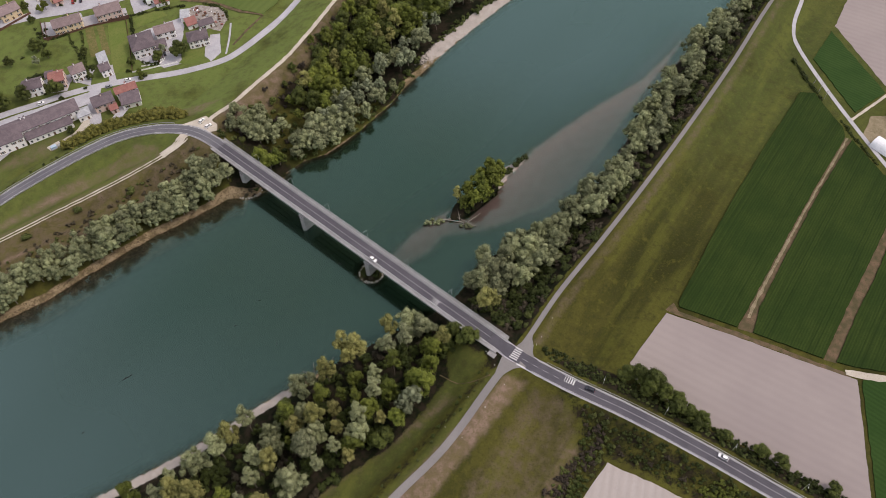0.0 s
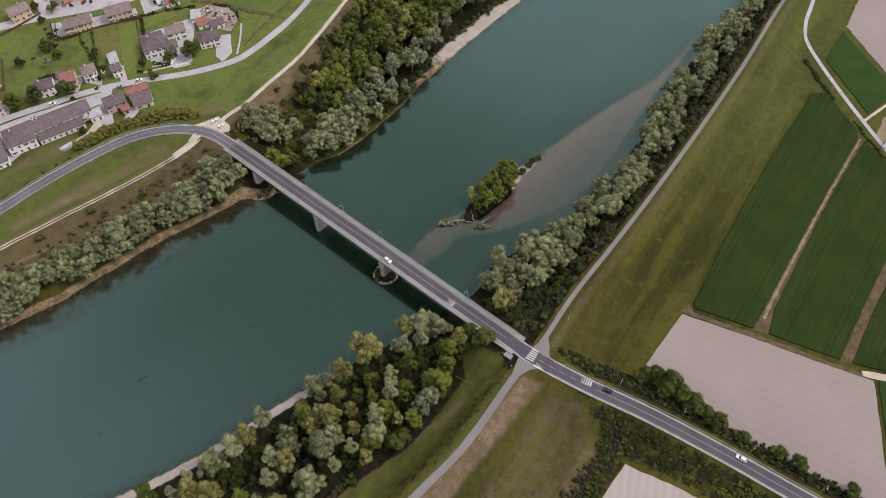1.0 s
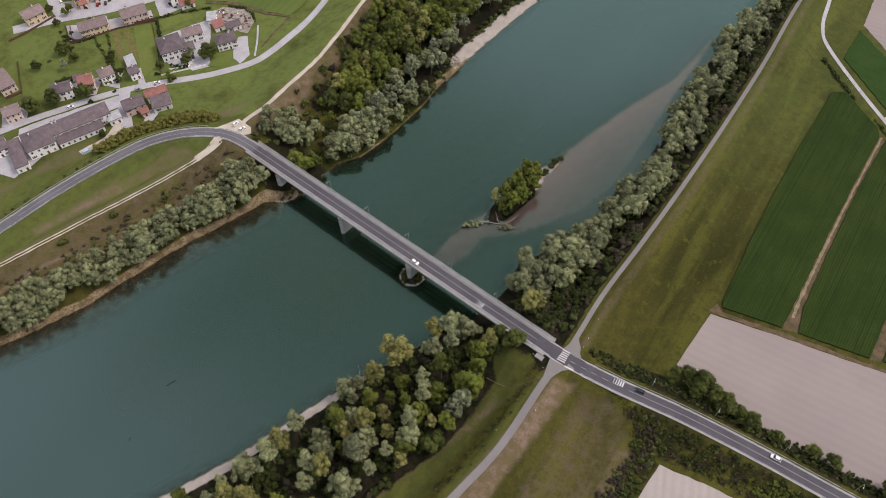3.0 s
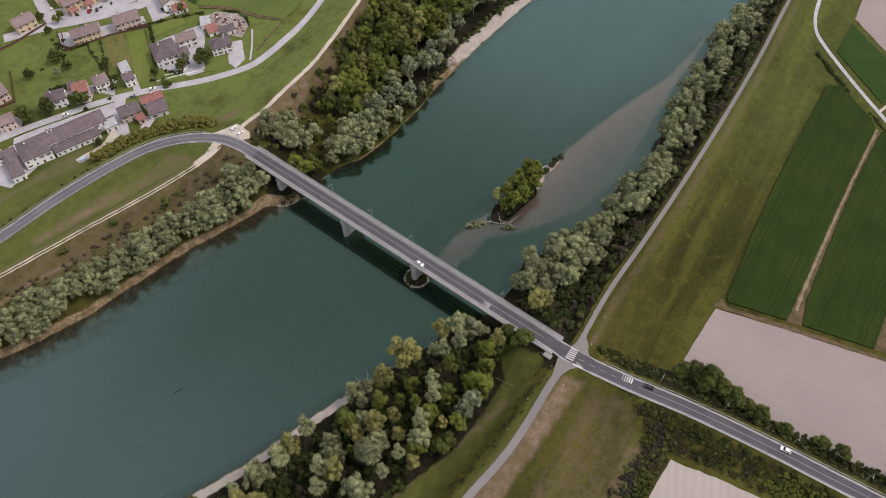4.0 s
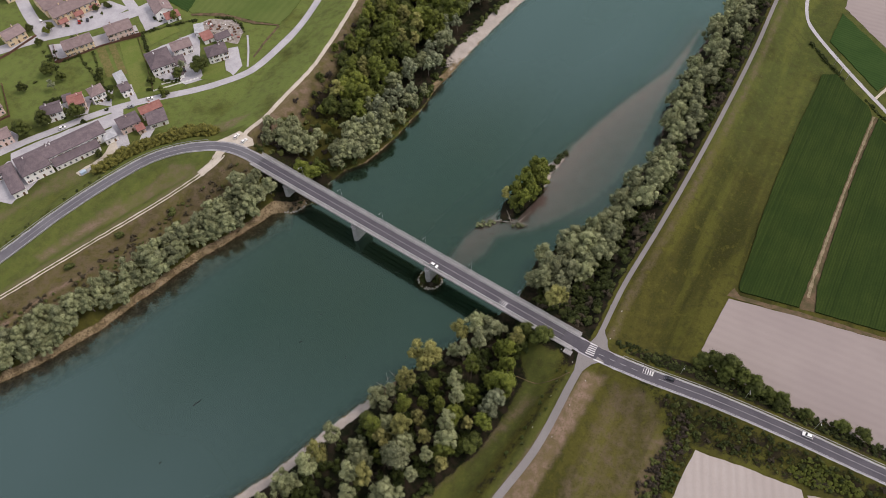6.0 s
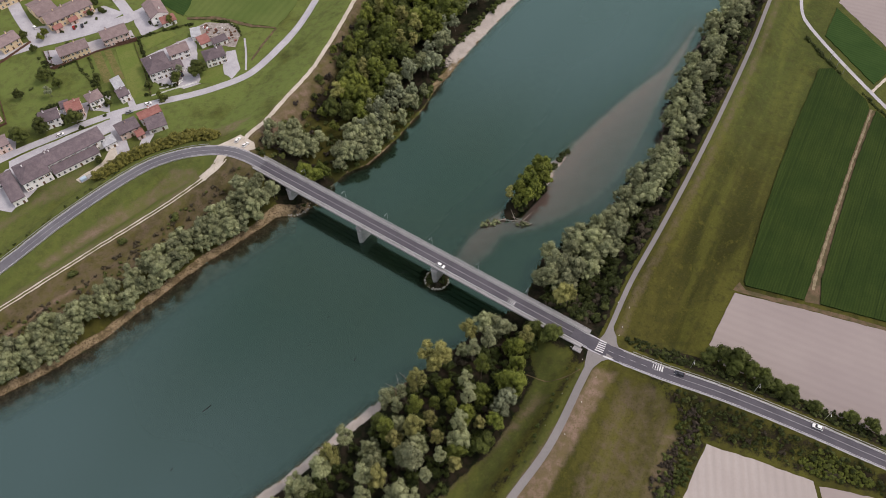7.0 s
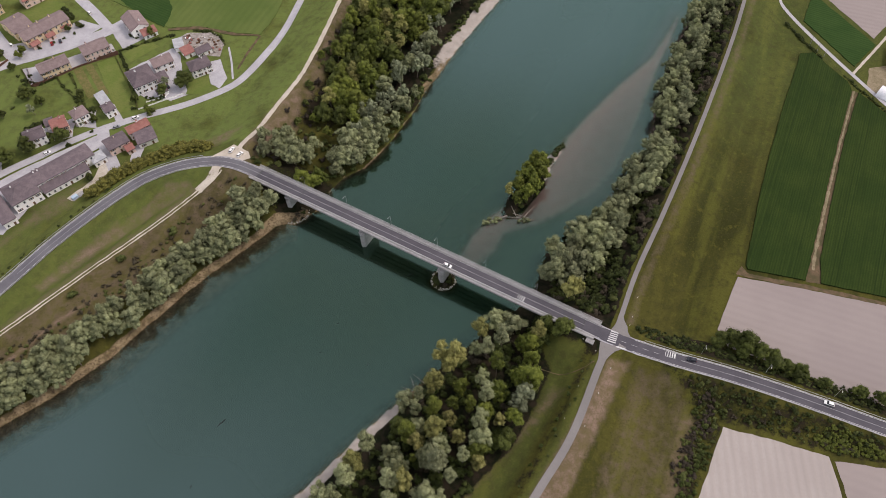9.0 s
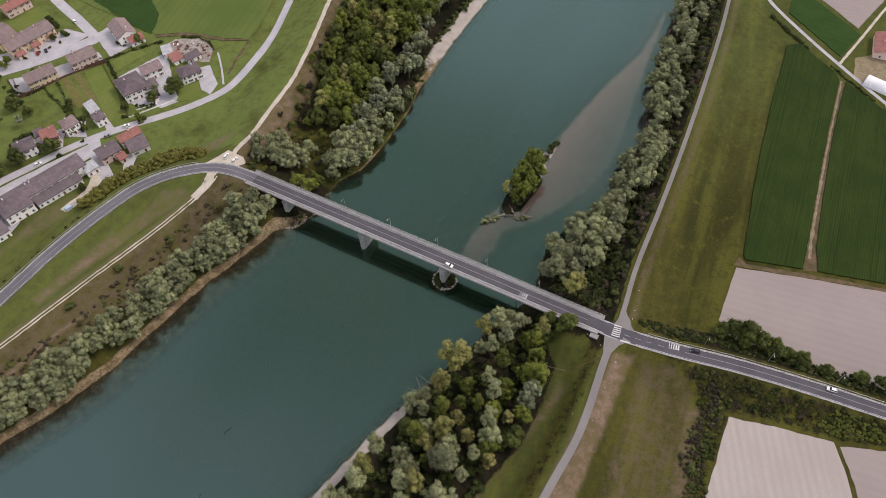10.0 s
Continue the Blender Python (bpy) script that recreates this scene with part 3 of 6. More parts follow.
field_of(ground, "bank", np.where(RIVER, np.where(side_left | (GX < -70), 1 - islet, 0.0), np.where(side_left, ease(DL, 4.8, 2.6) * np.where((GX > -116) & (GY < 335), 0.2, 1.0), ease(DR, 4, 2) * ease(GX, -60, -80))))
pink = zone([(12.5, 138), (-2.5, 120.5), (-18.5, 102.5), (-30.5, 89.5), (-50, 66), (-38, 60), (-18, 85), (-10, 95), (4, 112), (14.5, 126), (22, 134)], 5.0) * 0.72
strip = ease(np.abs(LEVEE_D - 5), 4, 1) * 0.36 * (GY > 150) * (1 - berm_e)
rough_l = zone([(-147, 298), (-138, 309), (-126, 328), (-117, 340), (-112, 330), (-118, 305), (-130, 292), (-141, 287)], 5.0) * 0.62
rough_b = zone([(-192, 306), (-176, 306), (-164, 300), (-153, 304), (-146, 314), (-160, 312), (-180, 311)], 5.0) * 0.55
rough_c = np.maximum(ease(TRKS_D, 8, 3) * 0.42, zone([(-187, 277), (-174, 277), (-172, 268), (-190, 262), (-215, 246), (-232, 236), (-236, 240), (-212, 256), (-196, 268)], 4.0) * 0.45)
sandy_s = zone([(-8, 128), (-22, 117), (-36, 107), (-58, 90), (-70, 76), (-78, 80), (-60, 98), (-40, 112), (-24, 122), (-12, 134)], 6.0) * 0.5
low_e = zone([(28, 76), (36, 92), (44, 106), (38, 112), (28, 98), (14, 76), (6, 58), (14, 54)], 6.0) * 0.5
wash = zone([(-258, 186), (-246, 197), (-235, 206.5), (-222, 214), (-220, 211.5), (-233, 203.5), (-244, 194), (-255, 183)], 5.0) * 0.8
light = zone([(-212, 259), (-226, 247), (-242, 233), (-250, 226), (-246, 222), (-226, 238), (-206, 252)], 6.0) * 0.6
farm_dry = zone([(-226, 288), (-240, 274), (-262, 262), (-285, 238), (-300, 222), (-296, 250), (-270, 262), (-252, 284), (-232, 296)], 8.0) * 0.42
field_of(ground, "dry", np.maximum.reduce([pink, wash, light, zone([(24, 133), (40, 126), (44, 108), (28, 80), (12, 56), (-30, 56), (-10, 84), (4, 104), (16, 122)], 6.0) * 0.36, strip, rough_l, rough_b, rough_c, sandy_s * 0.95, low_e, berm_w * 0.5 * (GY > 285) * ease(TRKN_D, 17, 9), berm_w * 0.44 * (GY < 285) * (GX < -140) * ease(DL, 14, 18), farm_dry]))

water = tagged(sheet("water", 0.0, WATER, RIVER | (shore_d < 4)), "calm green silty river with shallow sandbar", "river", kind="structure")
field_of(water, "murk", 1 - np.exp(-np.maximum(0, -GZ) * 0.85))
# sky reflection painted into the murk, paler downstream and far upstream of the bridge
field_of(water, "silt_sky_tone", np.clip(ease(np.hypot(GX + 60, GY - 220), 40, 210) + 0.12 * ripple(GX, GY, 40.0), 0, 1))

# ---------------------------------------------------------------- roads and tracks


def ribbon(line, a, b, dz=0.0, drape=False, cells=1, wob=0.0, thick=0.0):
    """A strip from offset a to offset b (metres to the right of a stepped line)."""
    line = np.asarray(line, float)
    tan = np.gradient(line[:, :2], axis=0)
    tan /= np.linalg.norm(tan, axis=1)[:, None]
    nor = np.stack([tan[:, 1], -tan[:, 0]], 1)
    g = Geo()
    offs = np.linspace(a, b, cells + 1)
    rng = np.random.RandomState(7)
    jit = rng.uniform(-wob, wob, (len(line), 2))
    cols = []
    for k, o in enumerate(offs):
        extra = jit[:, :1] if k == 0 else jit[:, 1:] if k == cells else 0
        xy = line[:, :2] + nor * (o + extra)
        z = height(xy[:, 0], xy[:, 1]) if drape else line[:, 2]
        cols.append(np.column_stack([xy, z + dz]))
    n = len(line)
    verts = np.concatenate(cols)
    faces = [(k * n + i, (k + 1) * n + i, (k + 1) * n + i + 1, k * n + i + 1) for k in range(cells) for i in range(n - 1)]
    g.add(verts.tolist(), [f[::-1] if b < a else f for f in faces])
    if thick:
        low = [(x, y, z - thick) for x, y, z in np.concatenate([cols[0], cols[-1]]).tolist()]
        m, base = len(g.v), (cells) * n
        g.v += low
        g.f += [(i, i + 1, m + i + 1, m + i) for i in range(n - 1)]
        g.f += [(base + i + 1, base + i, m + n + i, m + n + i + 1) for i in range(n - 1)]
    return g


def setting(name, geo, mat, label, category, smooth=False):
    return tagged(part(name, geo, mat, smooth=smooth), label, category, kind="structure")


def pieces(line, gap, dash):
    """Cuts a stepped line into dashes."""
    line = np.asarray(line)
    s = np.r_[0, np.cumsum(np.linalg.norm(np.diff(line[:, :2], axis=0), axis=1))]
    at = lambda d: np.array([np.interp(d, s, line[:, k]) for k in range(3)])  # noqa: E731
    d = 0.0
    while d + dash < s[-1]:
        yield np.array([at(d), at(d + dash / 2), at(d + dash)])
        d += gap + dash


east, west = smooth_line(ROAD_EAST), smooth_line(ROAD_WEST)
span = np.array([tuple(BRIDGE_A.lerp(BRIDGE_B, i / 40)) for i in range(41)])
U = (BRIDGE_B - BRIDGE_A).normalized()            # along the bridge, towards the village
W = Vector((U.y, -U.x, 0))                        # to its right: upstream
SPAN = (BRIDGE_B - BRIDGE_A).length
near_east, near_west = east[east[:, 0] < 420], west[west[:, 0] > -540]

road = setting("road", ribbon(east, -3.15, 3.15, 0.02, thick=0.3), ASPHALT, "dark two-lane asphalt road on an embankment", "road")
setting("road", ribbon(west, -3.3, 3.3, 0.02, thick=0.3), WORN_ASPHALT, "greyed two-lane asphalt road curving on an embankment", "road")
for ln in (near_east, near_west):
    setting("verge", ribbon(ln, -3.6, -3.1, -0.03, cells=2, wob=0.1, thick=0.3), PALE_ASPHALT, "pale gravelly road shoulder", "road verge")
    setting("verge", ribbon(ln, 3.1, 3.7, -0.03, cells=2, wob=0.15, thick=0.3), PALE_ASPHALT, "pale gravelly road shoulder", "road verge")
for ln in (near_east[near_east[:, 0] > 24], near_east[near_east[:, 0] < 13.5], near_west, span):
    for o in (-2.95, 2.78):
        setting("road_line", ribbon(ln, o, o + 0.17, 0.05), PAINT, "white painted edge line of the road", "road marking")
for ln in (near_east[near_east[:, 0] > 42], near_west[:60]):
    setting("road_line", ribbon(ln, -0.09, 0.09, 0.05), WORN_PAINT, "worn white centre line of the road", "road marking")
setting("road_line", ribbon(span, -0.09, 0.09, 0.05), WORN_PAINT, "worn white centre line on the bridge", "road marking")
g = Geo()
for dash in pieces(near_east[(near_east[:, 0] > 20) & (near_east[:, 0] < 44)], 2.5, 2.5):
    r = ribbon(dash, -0.1, 0.1, 0.05)
    g.add(r.v, r.f)
setting("road_line", g, WORN_PAINT, "dashed white centre line by the crossing", "road marking")

# zebra crossing: each bar of its own
E_DIR = Vector((38 - 17, 134 - 146.5, 0)).normalized()
E_RIGHT = Vector((E_DIR.y, -E_DIR.x, 0))
zebra = tagged(root("zebra_crossing", 17.2, 147.0, 12.52), "white zebra crossing on the asphalt road", "zebra crossing", kind="structure")
for k in range(6):
    o = -2.6 + 1.04 * k
    c = E_RIGHT * o
    a, b = c - E_DIR * 2.0, c + E_DIR * 2.0
    g = Geo().hexa([a - E_RIGHT * 0.25, a + E_RIGHT * 0.25, b + E_RIGHT * 0.25, b - E_RIGHT * 0.25], [p + Vector((0, 0, 0.02)) for p in (a - E_RIGHT * 0.25, a + E_RIGHT * 0.25, b + E_RIGHT * 0.25, b - E_RIGHT * 0.25)])
    part("stripe", g, PAINT, zebra)


def rumble(x, y, z, direction, right, bars=5):
    """Transverse white bars across one lane."""
    r = tagged(root("rumble_strip", x, y, z + 0.03), "white transverse warning bars on the asphalt", "rumble strip", kind="structure")
    for k in range(bars):
        c = direction * (-2.0 + 1.0 * k)
        wide = direction * (0.10 + 0.06 * k)
        q = [c - wide - right * 1.25, c + wide - right * 1.25, c + wide + right * 1.25, c - wide + right * 1.25]
        q = q if (q[1] - q[0]).cross(q[2] - q[1]).z > 0 else q[::-1]
        part("stripe", Geo().hexa(q, [p + Vector((0, 0, 0.02)) for p in q]), PAINT, r)


n_e = smooth_line(ROAD_EAST, 1.0)
k = int(np.argmin(np.abs(n_e[:, 0] - 38.5)))
d_e = Vector(n_e[k + 1] - n_e[k - 1]).normalized()
r_e = Vector((d_e.y, -d_e.x, 0))
p_e = Vector(n_e[k]) - r_e * 1.4
rumble(p_e.x, p_e.y, p_e.z, d_e, r_e)
p_b = BRIDGE_A + U * 30.5 - W * 1.4
rumble(p_b.x, p_b.y, p_b.z, -U, W, 4)
for (x, y), (sx, sy) in (((19.2, 141.0), (4.6, 0.7)),):
    setting("stop_line", Geo().box(x, y, 12.5, sx, sy, 0.04, -30), PAINT, "white give-way line across the lane mouth", "road marking")

lev = smooth_line(LEVEE_PATH)
cut = np.hypot(lev[:, 0] - 17, lev[:, 1] - 146.5) > 3.2
south, north = lev[cut & (lev[:, 1] < 146.5)], lev[cut & (lev[:, 1] > 146.5)]
setting("path", ribbon(south, -1.6, 1.6, 0.0, thick=0.3), OLD_ASPHALT, "grey asphalt lane along the levee crest", "lane")
setting("path", ribbon(north, -1.1, 1.1, 0.0, thick=0.3), OLD_ASPHALT, "grey asphalt lane along the levee crest", "lane")
for pts in ([(13, 147.5), (11, 145.2), (9.6, 141.8), (8.2, 138.2), (11.2, 136.6), (13, 138), (16, 139.8), (21.5, 140.8), (19, 143.5)],
            [(17.4, 150.6), (19.5, 148.3), (22.5, 146.4), (25, 145.2), (24.6, 148), (25.2, 151), (24.8, 154.2), (25.1, 156.2), (23.8, 156.6), (20.5, 153.0)]):
    g = Geo().add([(x, y, 12.44) for x, y in pts], [tuple(range(len(pts)))[::-1] if sum((b[0] - a[0]) * (b[1] + a[1]) for a, b in zip(pts, [*pts[1:], pts[0]])) > 0 else tuple(range(len(pts)))])
    setting("pavement", g, OLD_ASPHALT, "pale worn asphalt at the lane mouth", "pavement")

setting("path", ribbon(smooth_line([(-16, 141), (-10, 137.5), (-4, 135.6), (2, 135.6), (6, 137)], 1.0), -0.22, 0.22, 0.08, drape=True, cells=1, wob=0.1), DIRT, "thin trodden foot path to the wood", "foot path")
tn = smooth_line(TRACK_NORTH)
setting("track", ribbon(tn, -1.3, 1.3, 0.12, drape=True, cells=3, wob=0.25), GRAVEL, "pale gravel track along the levee crest", "track")
ts = smooth_line(TRACK_SOUTH)
for o in (-1.3, 0.5):
    setting("track", ribbon(ts, o, o + 0.7, 0.16, drape=True, cells=2, wob=0.2), GRAVEL, "pale wheel rut of a gravel farm track", "track")
vr = smooth_line(VILLAGE_ROAD)
setting("road", ribbon(vr, -2.6, 2.6, 0.12, drape=True, cells=3), PALE_ASPHALT, "pale grey asphalt village road", "road")
for pts, w, lab in (([(-229, 331), (-226, 317), (-221.5, 306), (-218, 297)], 3.4, "pale concrete farmyard drive"), ([(-320, 392), (-300, 401), (-289, 405), (-274, 409), (-257, 415), (-235, 425), (-220, 437)], 4.5, "grey asphalt village street"),
                    ([(-291, 405), (-301, 420), (-311, 436), (-330, 470)], 4.0, "grey asphalt village street"), ([(-235, 425), (-249, 448), (-261, 466), (-285, 505)], 3.4, "grey asphalt village street"),
                    ([(-155, 362), (-156, 378), (-158, 393)], 0.6, "narrow pale wheel track")):
    setting("street", ribbon(smooth_line(pts), -w, w, 0.10 + 0.0004 * abs(pts[0][0] + 2 * w), drape=True, cells=3), PALE_ASPHALT, lab, "street")


def patch(name, pts, mat, label, category, z=None, dz=0.1, jag=0.3, tall=0.0, step=3.0):
    """A flat patch of ground with an uneven edge; tall: it stands proud with sides, as a crop does."""
    closed = [*pts, pts[0]]
    rng, edge = random.Random(len(pts) * 31 + int(pts[0][0])), []
    for a, b in zip(closed[:-1], closed[1:]):
        n = max(1, int(math.dist(a, b) / step))
        for i in range(n):
            edge.append((a[0] + (b[0] - a[0]) * i / n + rng.uniform(-jag, jag), a[1] + (b[1] - a[1]) * i / n + rng.uniform(-jag, jag)))
    if sum((b[0] - a[0]) * (b[1] + a[1]) for a, b in zip(edge, [*edge[1:], edge[0]])) > 0:
        edge = edge[::-1]
    z = ground_z(*np.mean(edge, axis=0)) if z is None else z
    n = len(edge)
    g = Geo().add([(x, y, z + dz + tall) for x, y in edge], [tuple(range(n))])
    if tall:
        g.v += [(x, y, z - 0.05) for x, y in edge]
        g.f += [(i, n + i, n + (i + 1) % n, (i + 1) % n) for i in range(n)]
    return setting(name, g, mat, label, category)


# yards and lots
for k, (pts, lab) in enumerate((([(-235, 425), (-225, 404), (-208, 415), (-225, 428)], "pale paved forecourt of a house"),
                 ([(-220.2, 382), (-214.7, 386), (-193.5, 399.2), (-188, 390.8), (-185.7, 369), (-181, 353), (-191.8, 349), (-199.6, 354.4), (-205, 353.2), (-213, 360)], "pale paved yard round the large houses"),
                 ([(-168.8, 381), (-163, 382.4), (-158.6, 363), (-163, 354.7), (-168, 360), (-169.5, 368)], "pale gravelled yard beside a house"),
                 ([(-193.7, 406), (-185, 412.6), (-167, 409.7), (-160.7, 396.8), (-163.6, 385), (-177.5, 389), (-184.5, 388.5), (-188, 396.4)], "cluttered pale storage yard"),
                 ([(-229, 352), (-225, 352.5), (-217.5, 337.5), (-222, 337)], "narrow paved drive beside the small house"),
                 ([(-283, 294), (-270, 299), (-265, 290), (-262, 277), (-272, 262), (-282, 266), (-290, 276)], "grey paved farmyard round the wing"),
                 ([(-226, 310), (-219, 305), (-214, 296), (-226, 290), (-239, 279.5), (-242, 282), (-230, 293)], "trodden pale drive below the farmhouse"),
                 ([(-273, 336), (-256, 342), (-258, 330), (-270, 323)], "paved apron round the grey-roofed house"),
                 ([(-258, 341), (-246, 345), (-246, 329), (-256, 327)], "paved apron round the red-roofed house"),
                 ([(-248, 348), (-235, 349), (-233, 334), (-245, 337)], "paved apron round the brown-roofed house"),
                 ([(-283, 300), (-268, 309.5), (-246, 321), (-231, 328), (-228, 318), (-236, 313), (-262, 298), (-280, 290)], "grey paved strip behind the farmhouse"),
                 ([(-210, 315), (-203, 318), (-206, 301), (-211, 302)], "small pale patio below the roadside house"),
                 ([(-298, 316), (-284, 321), (-281, 307), (-294, 302)], "paved apron round the pinkish house"))):
    patch("yard", pts, (RUBBLE if k == 3 else GRAVEL if k == 6 else PALE_ASPHALT), lab, "yard", 3.0, 0.135 + 0.0025 * k)
patch("gravel_lot", [(-151, 296), (-143, 289), (-142, 284), (-147, 283), (-157, 287.5), (-163, 289)], GRAVEL, "pale gravel lay-by beside the road", "gravel lot", 12.85, 0.05, 0.2)
setting("track", ribbon(smooth_line([(-159.5, 281.5), (-162.5, 276), (-167, 271), (-170, 268)], 1.0), -2.4, 2.4, 0.2, drape=True, cells=7, wob=0.3), GRAVEL, "pale gravel mouth of the farm track", "track")

for pts, mt, lab in (([(-254, 389), (-249, 391), (-236, 362), (-241, 360)], PLOT, "narrow yellowish vegetable plot behind the house"), ([(-247, 391.5), (-243, 393), (-229, 363), (-233, 361)], PLOT, "narrow dug vegetable plot behind the house"),
                     ([(-240, 393), (-228, 397.5), (-211, 347), (-222, 344)], LAWN, "mown green lawn plot between fences"), ([(-286, 396), (-277, 378), (-251, 391.5), (-228, 400), (-233, 411), (-258, 402), (-276, 397)], PALE_ASPHALT, "paved forecourt strip round the terraced houses"),
                     ([(-302, 421), (-289, 409), (-252, 420), (-240, 430), (-256, 440), (-285, 424)], PALE_ASPHALT, "paved parking strip before the yellow terrace"),
                     ([(-300, 455), (-283, 440), (-262, 446), (-270, 462)], LAWN, "mown green lawn behind the yellow terrace"), ([(-228, 419), (-222, 416), (-219, 422), (-225, 425)], LAWN, "small green lawn before the house"),
                     ([(-184, 366), (-177, 355), (-172, 357), (-174, 364)], LAWN, "small green lawn beside the house")):
    patch("garden_plot", pts, mt, lab, "garden plot", 3.0, 0.09 + 0.004 * (int(-pts[0][0]) % 7), 0.15)
for k, (pts, mt, lab) in enumerate((([(-284.5, 393.5), (-262, 406), (-256.5, 395), (-278.5, 380.7)], PALE_ASPHALT, "paved yard round the yellow terraced house"), ([(-224.8, 399), (-208.5, 409), (-202, 402), (-219, 389.7)], LAWN, "mown lawn behind the large house"),
                     ([(-180, 366.5), (-169.5, 367.5), (-169, 357), (-174, 352.5), (-183, 353)], LAWN, "green lawn round a dark tree"), ([(-292, 454), (-283.4, 465.5), (-276.5, 469), (-271.3, 456.4), (-280.7, 445.2)], LAWN, "bright mown lawn before the terrace"),
                     ([(-270, 400), (-264, 403), (-262, 398), (-268, 395)], PLOT, "small dug bed beside the terrace"))):
    patch("garden_plot", pts, mt, lab, "garden plot", 3.0, 0.175 + 0.003 * k, 0.2)
# ---------------------------------------------------------------- fields
patch("bare_field", [(88, 172.5), (68, 147), (70, 130), (100, 112), (128, 97), (152, 82), (164, 139), (143, 148), (123, 157.5), (107, 164.5)], BARE_SOIL, "bare pinkish-beige harrowed field", "field", 4.0, 0.16, 0.15)
patch("bare_field", [(53, 102), (28, 70), (20, 52), (80, 40), (86, 61), (89, 72), (90, 83), (72, 93)], PALE_SOIL, "pale beige harrowed field with tractor lines", "field", 4.0, 0.10)
patch("bare_field", [(92, 81), (90, 68), (87, 56), (84, 40), (140, 30), (150, 52), (112, 74)], BARE_SOIL, "bare brownish field beyond a ditch", "field", 4.0, 0.10)
patch("crop_field", [(196, 319), (188, 320), (183, 312.5), (156.4, 275.3), (138.6, 249.2), (118.3, 217.9), (105.4, 196), (94.6, 178.5), (94.5, 175.6), (118.5, 165), (127.3, 177.2), (151.9, 212.8), (174.7, 245.3), (202.6, 283.5), (203.4, 291)], CROP, "dark green cereal crop in rows", "crop field", 4.0, 0.05, 0.2, 0.6)
patch("crop_field", [(125, 162), (138, 156), (152.5, 149.3), (169.9, 174.2), (183.3, 193), (201.5, 218.5), (224, 251), (214, 256), (205.5, 281.5), (177.2, 244), (154.9, 211.3), (131.3, 175.7)], CROP, "dark green cereal crop in rows", "crop field", 4.0, 0.05, 0.2, 0.6)
patch("crop_field", [(157.5, 147.4), (165, 145), (300, 122), (300, 240), (236, 250), (227, 248), (206, 218.5), (188.8, 192), (173.7, 171.8)], CROP, "dark green cereal crop in rows", "crop field", 4.0, 0.05, 0.2, 0.6)
patch("dirt_strip", [(92.5, 178), (87.6, 174), (107, 164.8), (123, 157.8), (143, 148.3), (161, 139.6), (162, 141.6), (143.8, 150.3), (124, 160), (108, 167), (93.5, 173.5)], DIRT, "brown grassy field edge", "field edge", 4.0, 0.06)
patch("dirt_strip", [(203, 284), (174.6, 245.4), (151.8, 212.9), (127.2, 177.3), (118.5, 164.4), (125, 161.6), (131.4, 175.6), (155, 211.2), (177.3, 243.9), (205.6, 281.8)], DIRT, "brown dirt track between crop fields", "track", 4.0, 0.07)
patch("dirt_strip", [(152.5, 149), (157.5, 147), (173.8, 171.7), (188.9, 191.9), (206.1, 218.4), (227.2, 248.2), (223.8, 250.8), (201.4, 218.6), (183.2, 193.1), (169.8, 174.3)], DIRT, "brown dirt track between crop fields", "track", 4.0, 0.07)
patch("track_rut", [(203.3, 283.6), (175.3, 245), (152.4, 212.6), (128, 177), (124, 170), (125.4, 169.6), (129.4, 176.5), (153.4, 212), (176.2, 244.4), (204.3, 283)], DRY_EARTH, "pale dry rut of a dirt track between crops", "track", 4.0, 0.11, 0.3, step=2.0)
patch("crop_field", [(222, 375), (204, 349), (214, 303), (236, 319)], GREEN_CROP, "bright green young crop field", "crop field", 4.0, 0.05, 0.3, 0.4)
patch("bare_field", [(252, 425), (226, 380), (238, 325), (300, 370), (330, 420), (280, 440)], BARE_SOIL, "bare beige field", "field", 4.0, 0.10)
patch("crop_field", [(166, 139), (154, 82), (190, 60), (300, 40), (300, 110), (176, 138)], GREEN_CROP, "green young crop beyond a field track", "crop field", 4.0, 0.05, 0.3, 0.3)
patch("field_track", [(160, 141.5), (166, 139.5), (300, 112), (300, 117), (166, 143), (160, 144)], GRAVEL, "pale field track", "track", 4.0, 0.12)
patch("dark_crop", [(-200, 421), (-212, 432), (-243, 470), (-236, 500), (-205, 470), (-196, 440)], GREEN_CROP, "darker green patch of the field", "crop field", 3.0, 0.36, 0.5)
patch("dirt_strip", [(-198, 419.5), (-178, 418), (-153, 406), (-139, 402), (-138, 400), (-153, 403.5), (-178, 415), (-197, 417)], DIRT, "brown dirt edge of the green field", "field edge", 3.0, 0.36, 0.4)
patch("dirt_strip", [(-139, 401), (-147, 385), (-153, 371), (-151.5, 370.5), (-145.5, 384.5), (-137.5, 400.5)], DIRT, "narrow brown ditch edge", "field edge", 3.0, 0.1, 0.2)
patch("green_field", [(-197, 420), (-178, 418), (-153, 406), (-138, 402), (-128, 420), (-112, 470), (-250, 520), (-250, 470)], MEADOW, "lush green field behind the village", "crop field", 3.0, 0.05, 0.5, 0.25)
fr = smooth_line([(230, 470), (214, 412), (200, 380), (198, 361), (203, 328), (209.5, 297), (218, 262), (226, 235), (300, 60)])
setting("road", ribbon(fr, -1.2, 1.2, 0.12, drape=True, cells=2), PALE_ASPHALT, "narrow pale farm road", "road")
setting("track", ribbon(smooth_line([(210, 297), (233, 314.5), (267, 341), (330, 390)]), -0.8, 0.8, 0.11, drape=True, cells=2, wob=0.15), GRAVEL, "narrow pale farm track", "track")

# ---------------------------------------------------------------- bridge


